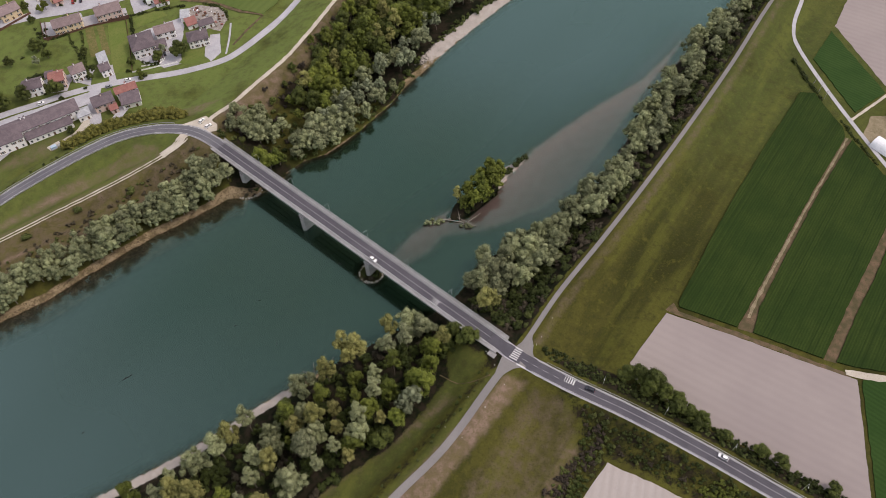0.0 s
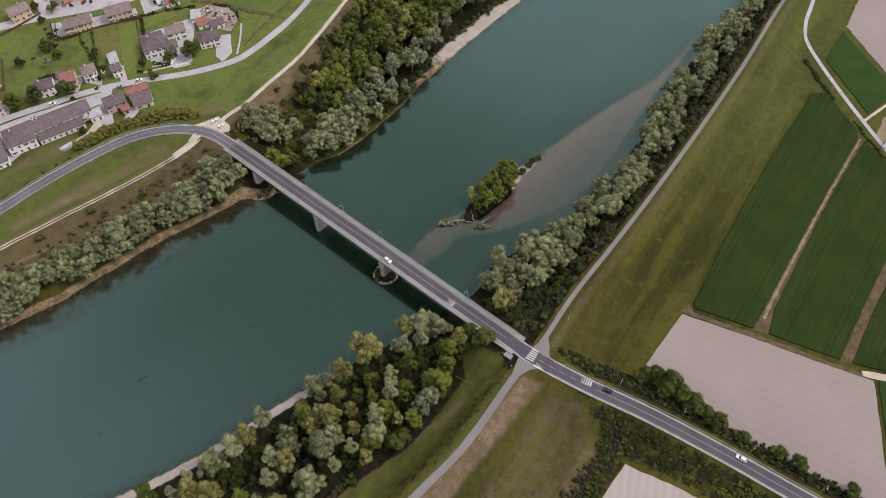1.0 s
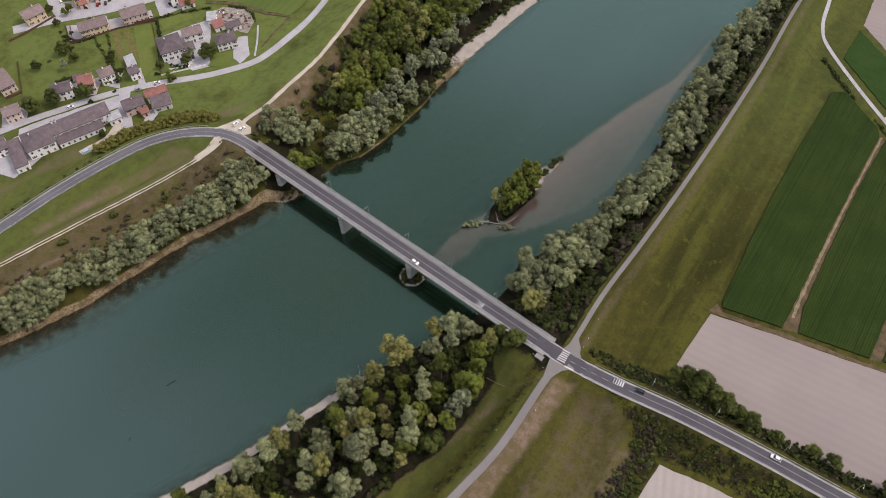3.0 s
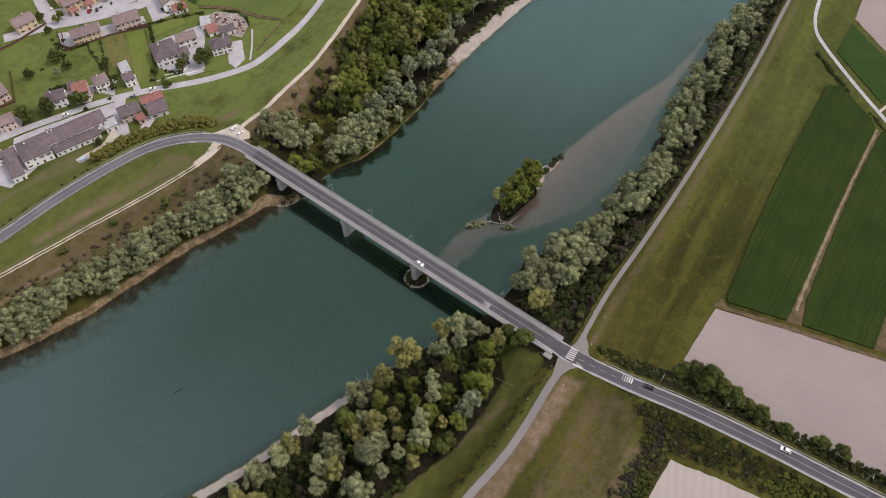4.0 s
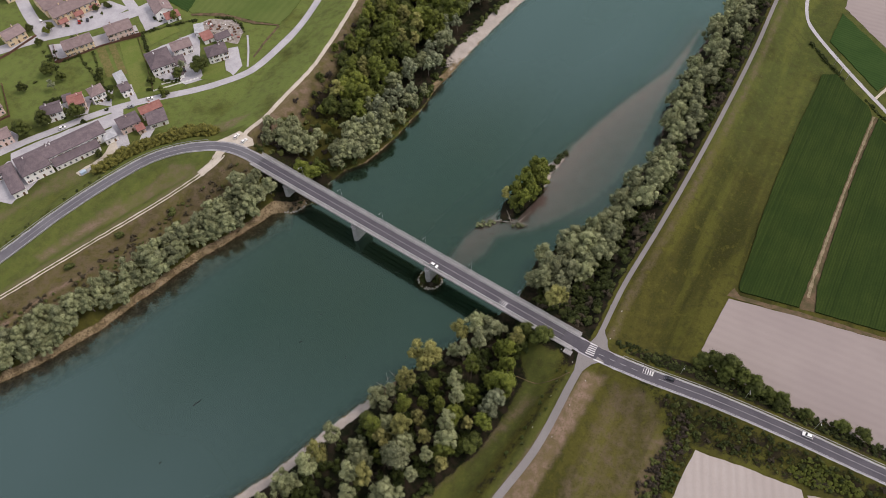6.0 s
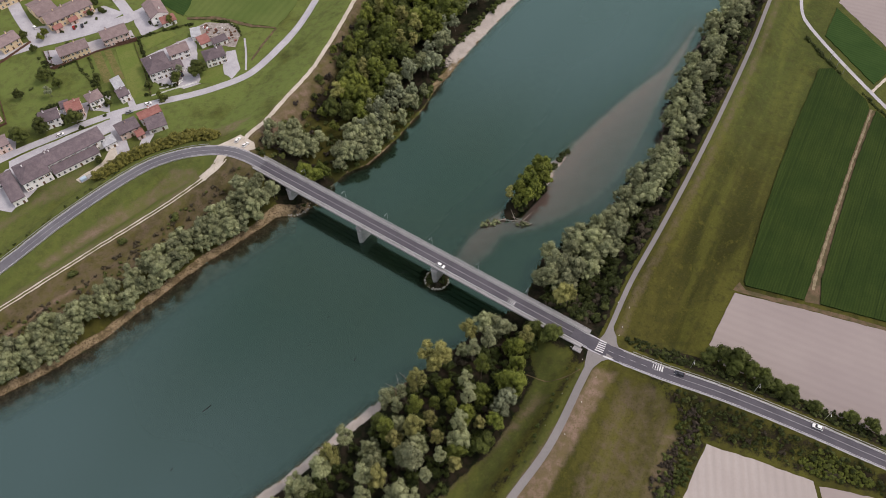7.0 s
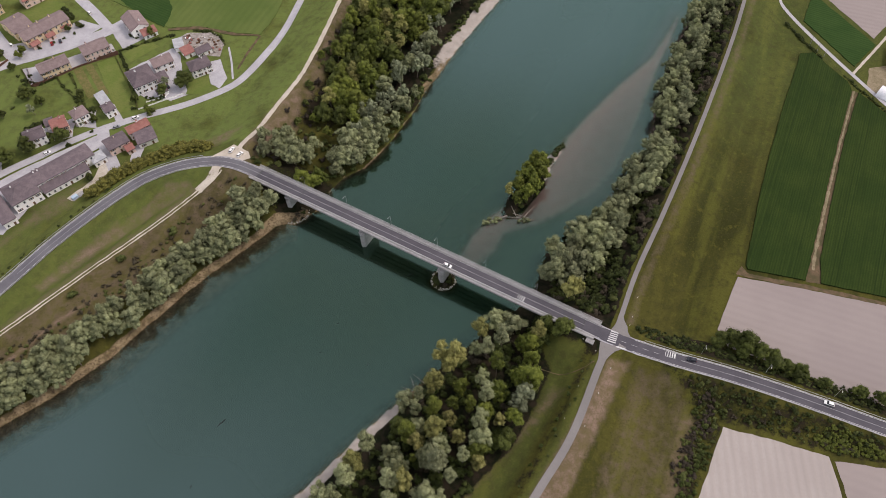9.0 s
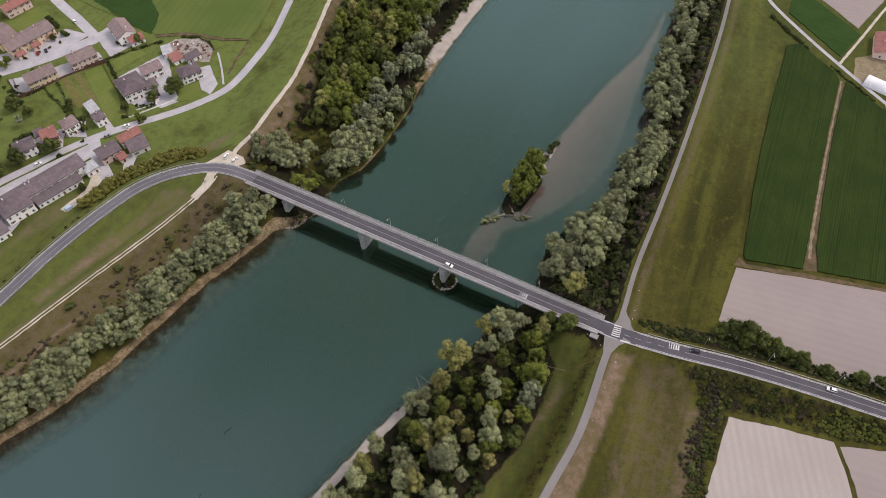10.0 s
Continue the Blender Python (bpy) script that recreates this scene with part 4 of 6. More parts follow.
def along(s, off=0.0, z=0.0):
    return BRIDGE_A + U * s + W * off + Vector((0, 0, z))


def beam(s0, s1, o0, o1, z0, z1):
    lo = [along(s0, o0, z0), along(s0, o1, z0), along(s1, o1, z0), along(s1, o0, z0)]
    lo = lo if (lo[1] - lo[0]).cross(lo[2] - lo[1]).z > 0 else lo[::-1]
    return lo, [p + Vector((0, 0, z1 - z0)) for p in lo]


bridge = tagged(root("bridge", 0, 0, 0), "long grey concrete girder bridge over the river", "bridge")
part("deck", Geo().hexa(*beam(0, SPAN, -4.75, 4.75, -0.55, -0.04)), CONCRETE, bridge)
part("carriageway", Geo().hexa(*beam(0, SPAN, -3.15, 3.15, -0.04, 0.03)), ASPHALT, bridge, "dark asphalt carriageway")
for o in (-1, 1):
    part("pavement", Geo().hexa(*beam(-6.5, SPAN + 3, o * 3.15, o * 4.75, -0.04, 0.16)), CONCRETE, bridge, "pale concrete walkway")
    part("kerb", Geo().hexa(*beam(-6.5, SPAN + 3, o * 3.13, o * 3.35, 0.16, 0.24)), CONCRETE, bridge)
    part("fascia", Geo().hexa(*beam(-6.5, SPAN + 3, o * 4.75, o * 4.97, -0.7, 0.28)), CONCRETE, bridge)
for o in (-3.75, -1.25, 1.25, 3.75):
    part("girder", Geo().hexa(*beam(0.5, SPAN - 0.5, o - 0.35, o + 0.35, -2.0, -0.55)), CONCRETE, bridge)
for s in (0.4, 33, 66, 97.5, 131, 157.5, SPAN - 0.4):
    if s < SPAN:
        part("expansion_joint", Geo().hexa(*beam(s - 0.25, s + 0.25, -3.1, 3.1, 0.03, 0.045)), DARK_METAL, bridge, "dark steel expansion joint")
for o in (-4.86, 4.86):
    rail = part("railing", Geo().hexa(*beam(-6.5, SPAN + 3, o - 0.05, o + 0.05, 1.28, 1.36)), STEEL, bridge, "galvanised steel railing")
    for z in (0.55, 0.9):
        part("rail", Geo().hexa(*beam(-6.5, SPAN + 3, o - 0.025, o + 0.025, z, z + 0.05)), STEEL, rail)
    post = Geo().hexa(*[[p - along(0, o, 0) for p in q] for q in beam(-0.05, 0.05, o - 0.05, o + 0.05, 0.28, 1.3)]).mesh("post", STEEL)
    for i in range(-2, int(SPAN / 2.5) + 1):
        part("post", post, STEEL, rail).location = along(1 + 2.5 * i, o, 0)
for o in (-3.5, 3.5):
    guard = part("guard_rail", Geo().hexa(*beam(0, SPAN, o - 0.05, o + 0.05, 0.62, 0.92)), STEEL, bridge, "galvanised steel crash barrier")
    post = Geo().hexa(*[[p - along(0, o, 0) for p in q] for q in beam(-0.06, 0.06, o - 0.06, o + 0.06, 0.16, 0.7)]).mesh("guard_post", STEEL)
    for i in range(int(SPAN / 4)):
        part("guard_post", post, STEEL, guard).location = along(2 + 4 * i, o, 0)
for (px, py) in PIERS:
    s = (Vector((px, py, 0)) - Vector((BRIDGE_A.x, BRIDGE_A.y, 0))).dot(U)
    pier = part("pier", Geo().hexa(*beam(s - 1.5, s + 1.5, -5.2, 5.2, -15.5, -3.0)), CONCRETE, bridge, "massive concrete wall pier")
    part("pier_cap", Geo().hexa(*beam(s - 1.8, s + 1.8, -5.3, 5.3, -3.0, -2.0)), CONCRETE, pier)
    for o in (-1, 1):
        nose = Geo().add([along(s - 1.5, o * 5.2, -15.5), along(s, o * 6.3, -15.5), along(s + 1.5, o * 5.2, -15.5), along(s - 1.5, o * 5.2, -3.0), along(s, o * 6.3, -3.0), along(s + 1.5, o * 5.2, -3.0)],
                         [(0, 1, 4, 3), (1, 2, 5, 4), (2, 0, 3, 5), (3, 4, 5), (2, 1, 0)])
        part("cutwater", nose, CONCRETE, pier)
for s0, s1 in ((-4.5, 0.6), (SPAN - 0.6, SPAN + 4.5)):
    ab = part("abutment", Geo().hexa(*beam(s0, s1, -4.65, 4.65, -9.5, -0.6)), CONCRETE, bridge, "concrete abutment with wing walls")
    for o in (-1, 1):
        if o < 0 and s0 < 0:
            part("landing", Geo().hexa(*beam(-7.4, -3.6, -7.2, -4.98, -4.0, -0.1)), CONCRETE, ab, "pale stained concrete landing")
            part("step", Geo().hexa(*beam(-3.6, -2.2, -6.6, -4.98, -4.0, -0.6)), CONCRETE, ab)
        part("wing_wall", Geo().hexa(*beam(s0 - 0.4, s1 + 0.1, o * 4.65, o * 4.95, -7.0, -0.72)), CONCRETE, ab)


def street_lamp(x, y, z, yaw, tall=8.5):
    r = tagged(root("street_lamp", x, y, z, yaw), "slim grey steel street lamp with curved arm", "street lamp", group="street lamps along the road")
    part("pole", Geo().tube((0, 0, -0.3), (0, 0, tall - 0.6), 0.08, 0.05), STEEL, r)
    arm = part("arm", Geo().tube((0, 0, tall - 0.65), (0.5, 0, tall - 0.1), 0.06, 0.05).tube((0.5, 0, tall - 0.1), (1.7, 0, tall + 0.05), 0.05, 0.045), STEEL, r)
    part("lamp_head", Geo().box(2.05, 0, tall - 0.02, 0.7, 0.26, 0.12), STEEL, arm, "grey lamp head")
    return r


for s in (26, 52.5, 79, 105.5, 132, 158.5):
    p = along(s, 4.5, 0.16)
    street_lamp(p.x, p.y, p.z, math.degrees(math.atan2(-W.y, -W.x)))
for x in (51, 75, 99, 123, 148):
    k = int(np.argmin(np.abs(n_e[:, 0] - x)))
    d = Vector(n_e[k + 1] - n_e[k - 1]).normalized()
    rr = Vector((d.y, -d.x, 0))
    p = Vector(n_e[k]) - rr * 6.6
    street_lamp(p.x, p.y, ground_z(p.x, p.y), math.degrees(math.atan2(rr.y, rr.x)))


def barrier(line, off, label="galvanised steel crash barrier on posts"):
    """A roadside crash barrier: a beam with a fold on posts."""
    b = tagged(root("crash_barrier", 0, 0, 0), label, "crash barrier")
    g = ribbon(line, off - 0.03, off + 0.03, 0.78, thick=0.34)
    part("beam", g, STEEL, b)
    line = np.asarray(line)
    tan = np.gradient(line[:, :2], axis=0)
    tan /= np.linalg.norm(tan, axis=1)[:, None]
    post = Geo().box(0, 0, -0.3, 0.12, 0.12, 1.0).mesh("post", STEEL)
    for i in range(0, len(line), 2):
        part("post", post, STEEL, b).location = (line[i, 0] + tan[i, 1] * (off + 0.1), line[i, 1] - tan[i, 0] * (off + 0.1), line[i, 2])


barrier(near_east[(near_east[:, 0] > 27) & (near_east[:, 0] < 260)], -4.0)
barrier(near_east[(near_east[:, 0] > 30) & (near_east[:, 0] < 260)], 4.05)
barrier(near_west[(near_west[:, 0] < -166) & (near_west[:, 0] > -330)], 4.1)
barrier(near_west[(near_west[:, 0] < -176) & (near_west[:, 0] > -330)], -4.1)

# ---------------------------------------------------------------- trees


def icosphere():
    p = (1 + 5**0.5) / 2
    v = [Vector(q).normalized() for q in ((-1, p, 0), (1, p, 0), (-1, -p, 0), (1, -p, 0), (0, -1, p), (0, 1, p), (0, -1, -p), (0, 1, -p), (p, 0, -1), (p, 0, 1), (-p, 0, -1), (-p, 0, 1))]
    f = [(0, 11, 5), (0, 5, 1), (0, 1, 7), (0, 7, 10), (0, 10, 11), (1, 5, 9), (5, 11, 4), (11, 10, 2), (10, 7, 6), (7, 1, 8), (3, 9, 4), (3, 4, 2), (3, 2, 6), (3, 6, 8), (3, 8, 9), (4, 9, 5), (2, 4, 11), (6, 2, 10), (8, 6, 7), (9, 8, 1)]
    return v, f


ICO_V, ICO_F = icosphere()


def foliage(g, rng, centre, radius, leaves, size, core=0.78):
    """A clump: a rough dark heart with leaf tufts standing off it."""
    c = Vector(centre)
    wide = Vector((rng.uniform(0.75, 1.25), rng.uniform(0.75, 1.25), rng.uniform(0.7, 1.2)))
    g.add([c + Vector((v.x * wide.x, v.y * wide.y, v.z * wide.z)) * radius * core * rng.uniform(0.8, 1.15) for v in ICO_V], ICO_F)
    for _ in range(leaves):
        n = Vector((rng.gauss(0, 1), rng.gauss(0, 1), rng.gauss(0.25, 0.9))).normalized()
        at = c + Vector((n.x * wide.x, n.y * wide.y, n.z * wide.z)) * radius * rng.uniform(0.76, 1.16)
        n = (n + 0.34 * Vector((rng.gauss(0, 1), rng.gauss(0, 1), rng.gauss(0.7, 1)))).normalized()
        a = n.orthogonal().normalized()
        a.rotate(Matrix.Rotation(rng.uniform(0, 6.28), 3, n))
        b = n.cross(a)
        s = size * rng.uniform(0.6, 1.4)
        g.add([at - a * s * 0.5, at - b * s * 0.32, at + a * s * 0.5, at + b * s * 0.32], [(0, 1, 2, 3)])


def tree_kind(seed, leaf, tall, wide, low=0.3, clumps=26, puff=1.6, leaves=46, size_leaf=0.62, lobes=3, name="tree", label="", category="tree"):
    """One tree to be copied: a trunk with limbs and a crown of clumps in a few lobes."""
    rng = random.Random(seed)
    r = root(name, 0, 0, -50)
    tagged(r, label, category)
    base, top = tall * low, tall
    heads = []
    for i in range(lobes):
        a = 2.4 * i + rng.uniform(-0.4, 0.4)
        far = wide * rng.uniform(0.35, 0.6) * (i > 0)
        heads.append((math.cos(a) * far, math.sin(a) * far, rng.uniform(0.35, 0.8) if i else 1.0))
    crown, trunk, limbs = Geo(), Geo(), []
    lean = Vector((rng.uniform(-0.6, 0.6), rng.uniform(-0.6, 0.6), 0))
    fork = Vector((0, 0, base * 0.9)) + lean * 0.4
    trunk.tube((0, 0, -0.4), fork, 0.045 * wide + 0.08, 0.03 * wide + 0.06, 7)
    for i in range(clumps):
        hx, hy, hz = heads[i % lobes]
        size = wide * 0.46 * (1.15 - 0.3 * hz)
        heart = Vector((hx, hy, base + (top - base - size) * hz)) + lean
        n = Vector((rng.gauss(0, 1), rng.gauss(0, 1), rng.gauss(0.35, 0.8))).normalized()
        c = heart + Vector((n.x, n.y, n.z * 1.1)) * size * rng.uniform(0.55, 1.08)
        foliage(crown, rng, c, puff * rng.uniform(0.7, 1.25), leaves, size_leaf)
        if i < min(lobes, 4):
            limbs.append(Geo().tube(fork, c, 0.02 * wide + 0.04, 0.04, 5))
    stem = part("trunk", trunk, BARK, r)
    for g in limbs:
        part("limb", g, BARK, stem)
    part("crown", crown, leaf, r)
    return r


def bush_kind(seed, leaf, tall, wide, clumps=7, leaves=42, size=0.5, label="", name="bush"):
    rng = random.Random(seed)
    g = Geo()
    for _ in range(clumps):
        a, q = rng.uniform(0, 6.28), rng.uniform(0, 1) ** 0.5
        h = rng.uniform(0.25, 0.8) * tall * (1.1 - 0.5 * q)
        foliage(g, rng, (math.cos(a) * q * wide * 0.7, math.sin(a) * q * wide * 0.7, h), wide * rng.uniform(0.35, 0.55), leaves, size)
    for _ in range(4):
        a = rng.uniform(0, 6.28)
        g.tube((0, 0, -0.2), (math.cos(a) * wide * 0.5, math.sin(a) * wide * 0.5, tall * 0.6), 0.06, 0.02, 4)
    return tagged(part(name, g, leaf), label, "bush")


L_WILLOW = "grey-green willow tree with rounded clumped crown"
willows = [tree_kind(10 + i, WILLOW, 12.5 + 0.8 * i, 5.4 + 0.4 * (i % 3), 0.18, 46, 1.6, 54, 0.5, 6 + i % 2, "willow_tree", L_WILLOW + " on the river bank") for i in range(4)]
greens = [tree_kind(30 + i, GREENLEAF, 14 + i, 5.6, 0.22, 50, 1.6, 52, 0.5, 6 + i, "broadleaf_tree", "leafy green broadleaf tree in the riverside wood") for i in range(3)]
darks = [tree_kind(50 + i, ROUNDLEAF, 9.8 + i, 4.8, 0.12, 70, 1.45, 50, 0.46, 5, "round_tree", "dark green rounded tree beside the road embankment") for i in range(2)]
yellows = [tree_kind(60 + i, YELLOWLEAF, 16.5 + i, 3.7, 0.2, 46, 1.15, 44, 0.48, 6, "poplar_tree", "tall yellowish poplar with thin uneven crown") for i in range(2)]
pales = [tree_kind(70 + i, PALELEAF, 14 + i, 4.6, 0.26, 44, 1.2, 44, 0.46, 6, "white_willow", "pale silver-leaved willow tree in the wood") for i in range(2)]
slims = [tree_kind(80 + i, WILLOW if i else GREENLEAF, 18.5 + 1.5 * i, 3.0, 0.2, 44, 1.05, 44, 0.46, 6, "slim_tree", "slim young tree with narrow patchy crown") for i in range(2)]
bushes = [bush_kind(90 + i, BRUSH, 2.2, 2.4, label="brownish leafless thicket bush on the bank") for i in range(3)]
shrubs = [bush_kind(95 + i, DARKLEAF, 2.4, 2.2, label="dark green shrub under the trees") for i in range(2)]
yshrubs = [bush_kind(98 + i, SHRUBLEAF, 2.0, 1.9, label="olive green shrub in rough grass") for i in range(2)]
brights = [bush_kind(106 + i, GREENLEAF, 2.0, 2.0, label="bright green shrub below the road") for i in range(2)]
hedges = [bush_kind(110, HEDGELEAF, 4.0, 2.3, label="yellow-green dense hedge bush beside the road")]
HIDDEN = [*hedges, *brights, *willows, *greens, *darks, *yellows, *pales, *slims, *bushes, *shrubs, *yshrubs]


def plant(kind, x, y, size=1.0, group="", label=""):
    z = ground_z(x, y)
    rng = random.Random(int(x * 13 + y * 7))
    m = Matrix.LocRotScale((x, y, z), Euler((0, 0, rng.uniform(0, 6.28))), (size * rng.uniform(0.92, 1.08), size * rng.uniform(0.92, 1.08), size * rng.uniform(0.9, 1.15)))
    ob = copy_thing(kind, m)
    tagged(ob, label, group=group)
    return ob


def thicket(name, kinds, places, sizes, label, seed):
    """Many bushes of one thicket, joined: nobody could count them."""
    rng, by = random.Random(seed), {}
    for x, y in places:
        k = rng.choice(kinds)
        me = k.data
        v = np.empty(len(me.vertices) * 3)
        me.vertices.foreach_get("co", v)
        v = v.reshape(-1, 3) * rng.uniform(*sizes) * np.array([rng.uniform(0.9, 1.1), rng.uniform(0.9, 1.1), rng.uniform(0.7, 1.1)])
        a = rng.uniform(0, 6.28)
        v = v @ np.array([[math.cos(a), math.sin(a), 0], [-math.sin(a), math.cos(a), 0], [0, 0, 1]]) + np.array([x, y, ground_z(x, y)])
        g = by.setdefault(me.materials[0].name, Geo())
        g.add(v.tolist(), [tuple(p.vertices) for p in me.polygons])
    for mat, g in by.items():
        tagged(part(name, g, bpy.data.materials[mat]), label, "undergrowth", kind="stuff")


def scatter(count, area, apart, ok, seed):
    """Places spread at random in a box, no two nearer than apart."""
    rng, out = random.Random(seed), []
    for _ in range(count * 40):
        p = (rng.uniform(area[0], area[1]), rng.uniform(area[2], area[3]))
        if all(math.dist(p, q) > apart for q in out) and ok(*p):
            out.append(p)
            if len(out) >= count:
                break
    return out


def d_to(x, y, line):
    p = np.array([q[:2] for q in line], float)
    a, v = p[:-1], p[1:] - p[:-1]
    w = np.array((x, y)) - a
    t = np.clip((w * v).sum(1) / np.maximum((v * v).sum(1), 1e-9), 0, 1)
    return float(np.hypot(*(w - t[:, None] * v).T).min())


def inside(x, y, poly):
    p = np.array(poly, float)
    q = np.roll(p, -1, 0)
    up = (p[:, 1] > y) != (q[:, 1] > y)
    p, q = p[up], q[up]
    return bool(np.count_nonzero(x < (q[:, 0] - p[:, 0]) * (y - p[:, 1]) / (q[:, 1] - p[:, 1]) + p[:, 0]) % 2)


RIVER_POLY = LEFT_BANK + RIGHT_BANK[::-1]


def clear_of_bridge(x, y, gap=8.5):
    v = Vector((x, y, 0)) - Vector((BRIDGE_A.x, BRIDGE_A.y, 0))
    return not (-6 < v.dot(U) < SPAN + 6 and abs(v.dot(W)) < gap)


rnd = random.Random(5)


def land(x, y):
    return not inside(x, y, RIVER_POLY)


# west bank row, below the bridge
for x, y in scatter(110, (-345, -131, 100, 272), 4.0, lambda x, y: land(x, y) and 3.0 < d_to(x, y, LEFT_BANK) < 17 - max(0, (x + 150) * 0.25) and d_to(x, y, TRACK_SOUTH) > 13 and clear_of_bridge(x, y, 9), 1):
    plant(rnd.choice(willows), x, y, rnd.uniform(0.75, 1.0), "willows of the west bank")
thicket("undergrowth", bushes + yshrubs, scatter(240, (-345, -140, 100, 276), 1.5, lambda x, y: inside(x, y, WEST_BERM) and 18 < d_to(x, y, LEFT_BANK) < 34 and d_to(x, y, TRACK_SOUTH) > 3.5 and d_to(x, y, ROAD_WEST) > 8 and clear_of_bridge(x, y), 2), (0.35, 0.75), "brownish leafless thicket along the west bank", 2)
for x, y in ((-208, 234.5), (-230, 217.5), (-183, 247)):
    plant(yshrubs[0], x, y, 1.5, "", "yellow-green shrub beside the farm track")
# clump at the bridge's north-west end and the wood behind it
for x, y, s in ((-134, 290, 0.85), (-127, 296, 0.95), (-126, 286, 0.95), (-118, 292, 1.0), (-119, 282, 1.0), (-112, 286, 0.95), (-134, 299, 0.7), (-122, 302, 0.8), (-109, 293, 0.8)):
    plant(rnd.choice(willows), x, y, s, "willows by the bridge")
for x, y, s in ((-111, 264.5, 0.95), (-106.5, 268.5, 0.8), (-116, 267.5, 0.75)):
    plant(greens[0], x, y, s, "trees by the bridge", "bright green broadleaf tree beside the bridge")
for x, y, s in ((-148, 260, 0.85), (-143, 256, 0.75), (-138.5, 261, 0.6)):
    plant(willows[1], x, y, s, "willows of the west bank")
WOOD_N = [(-99, 330), (-95, 350), (-85, 378), (-74, 405), (-57, 445), (20, 445), (-8, 402), (-26, 368), (-44, 342), (-54, 322), (-68, 303), (-88, 288), (-96, 296), (-100, 312)]
for x, y in scatter(135, (-120, 30, 280, 445), 5.3, lambda x, y: inside(x, y, WOOD_N) and d_to(x, y, LEFT_BANK) > 6.5 + 8 * (y > 375), 3):
    d = d_to(x, y, LEFT_BANK)
    plant(rnd.choice(willows + pales + pales) if d < 22 or y < 305 else rnd.choice(greens + greens + darks + darks + yellows[:1]), x, y, rnd.uniform(0.95, 1.3) if d > 22 else rnd.uniform(0.8, 1.1), "wood upstream of the bridge")
for x, y in scatter(16, (-100, -60, 272, 300), 4.4, lambda x, y: 3.5 < d_to(x, y, LEFT_BANK) < 14 and land(x, y) and d_to(x, y, [(-103, 264), (-108, 253)]) > 10, 4):
    plant(rnd.choice(willows), x, y, rnd.uniform(0.85, 1.05), "willows of the wood's edge")
thicket("undergrowth", bushes + yshrubs + shrubs, scatter(90, (-142, -60, 276, 440), 2.8, lambda x, y: inside(x, y, WEST_BERM) and (not inside(x, y, WOOD_N)) and d_to(x, y, TRACK_NORTH) > 6 and d_to(x, y, LEFT_BANK) > 6 and clear_of_bridge(x, y), 6), (0.6, 1.3), "patchy scrub beside the gravel track", 6)
for x, y, s in ((-117, 313, 0.8), (-107, 315, 0.9), (-104, 322, 1.0), (-100, 303, 0.9), (-118, 301, 0.7), (-112, 347, 0.7), (-108, 338, 0.8), (-104, 366, 0.75), (-99, 360, 0.8), (-111, 326, 0.7)):
    if d_to(x, y, TRACK_NORTH) > 4.5:
        plant((greens[0], darks[0], darks[1])[int(y) % 3], x, y, s * 0.6, "trees of the wood's edge")
thicket("undergrowth", shrubs + yshrubs + yshrubs, scatter(85, (-100, 20, 270, 420), 2.2, lambda x, y: land(x, y) and 1.6 < d_to(x, y, LEFT_BANK) < 6.5 + 4 * (y > 350) and (y < 345 or d_to(x, y, LEFT_BANK) > 7), 22), (0.6, 1.2), "green shrubs along the wooded bank", 22)
for x, y, s in ((-70, 294, 0.7), (-62, 305, 0.75), (-54, 317, 0.7), (-47, 327, 0.6), (-86, 281, 0.8), (-78, 286, 0.75), (-98, 275, 0.7)):
    plant(willows[int(-x) % 4], x, y, s, "willows of the wood's edge")
# east bank row, above the bridge
for x, y in scatter(110, (-4, 300, 186, 560), 4.5, lambda x, y: land(x, y) and 1.0 < d_to(x, y, RIGHT_BANK) < 14.5 and d_to(x, y, LEVEE_PATH) > 11 and clear_of_bridge(x, y, 10) and abs((x - 84) * 0.75 + (y - 272) * 0.66) > 3.5, 7):
    plant(rnd.choice(willows), x, y, rnd.uniform(0.85, 1.12), "willows of the east bank")
for x, y in scatter(17, (-4, 44, 186, 226), 5.2, lambda x, y: land(x, y) and 6 < d_to(x, y, RIGHT_BANK) < 22 and d_to(x, y, LEVEE_PATH) > 13 and clear_of_bridge(x, y, 12), 8):
    plant(rnd.choice(willows), x, y, rnd.uniform(0.9, 1.1), "willows of the east bank")
plant(yellows[0], 5.0, 173.0, 1.2, "", "yellowish poplar standing alone by the bridge")
plant(yellows[1], 8, 174, 0.95, "", "yellowish poplar standing alone by the bridge")
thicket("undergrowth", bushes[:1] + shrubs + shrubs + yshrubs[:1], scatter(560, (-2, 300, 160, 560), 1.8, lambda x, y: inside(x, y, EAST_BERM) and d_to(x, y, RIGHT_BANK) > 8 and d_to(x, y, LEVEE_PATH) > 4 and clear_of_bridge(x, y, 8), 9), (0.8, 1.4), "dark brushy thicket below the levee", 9)
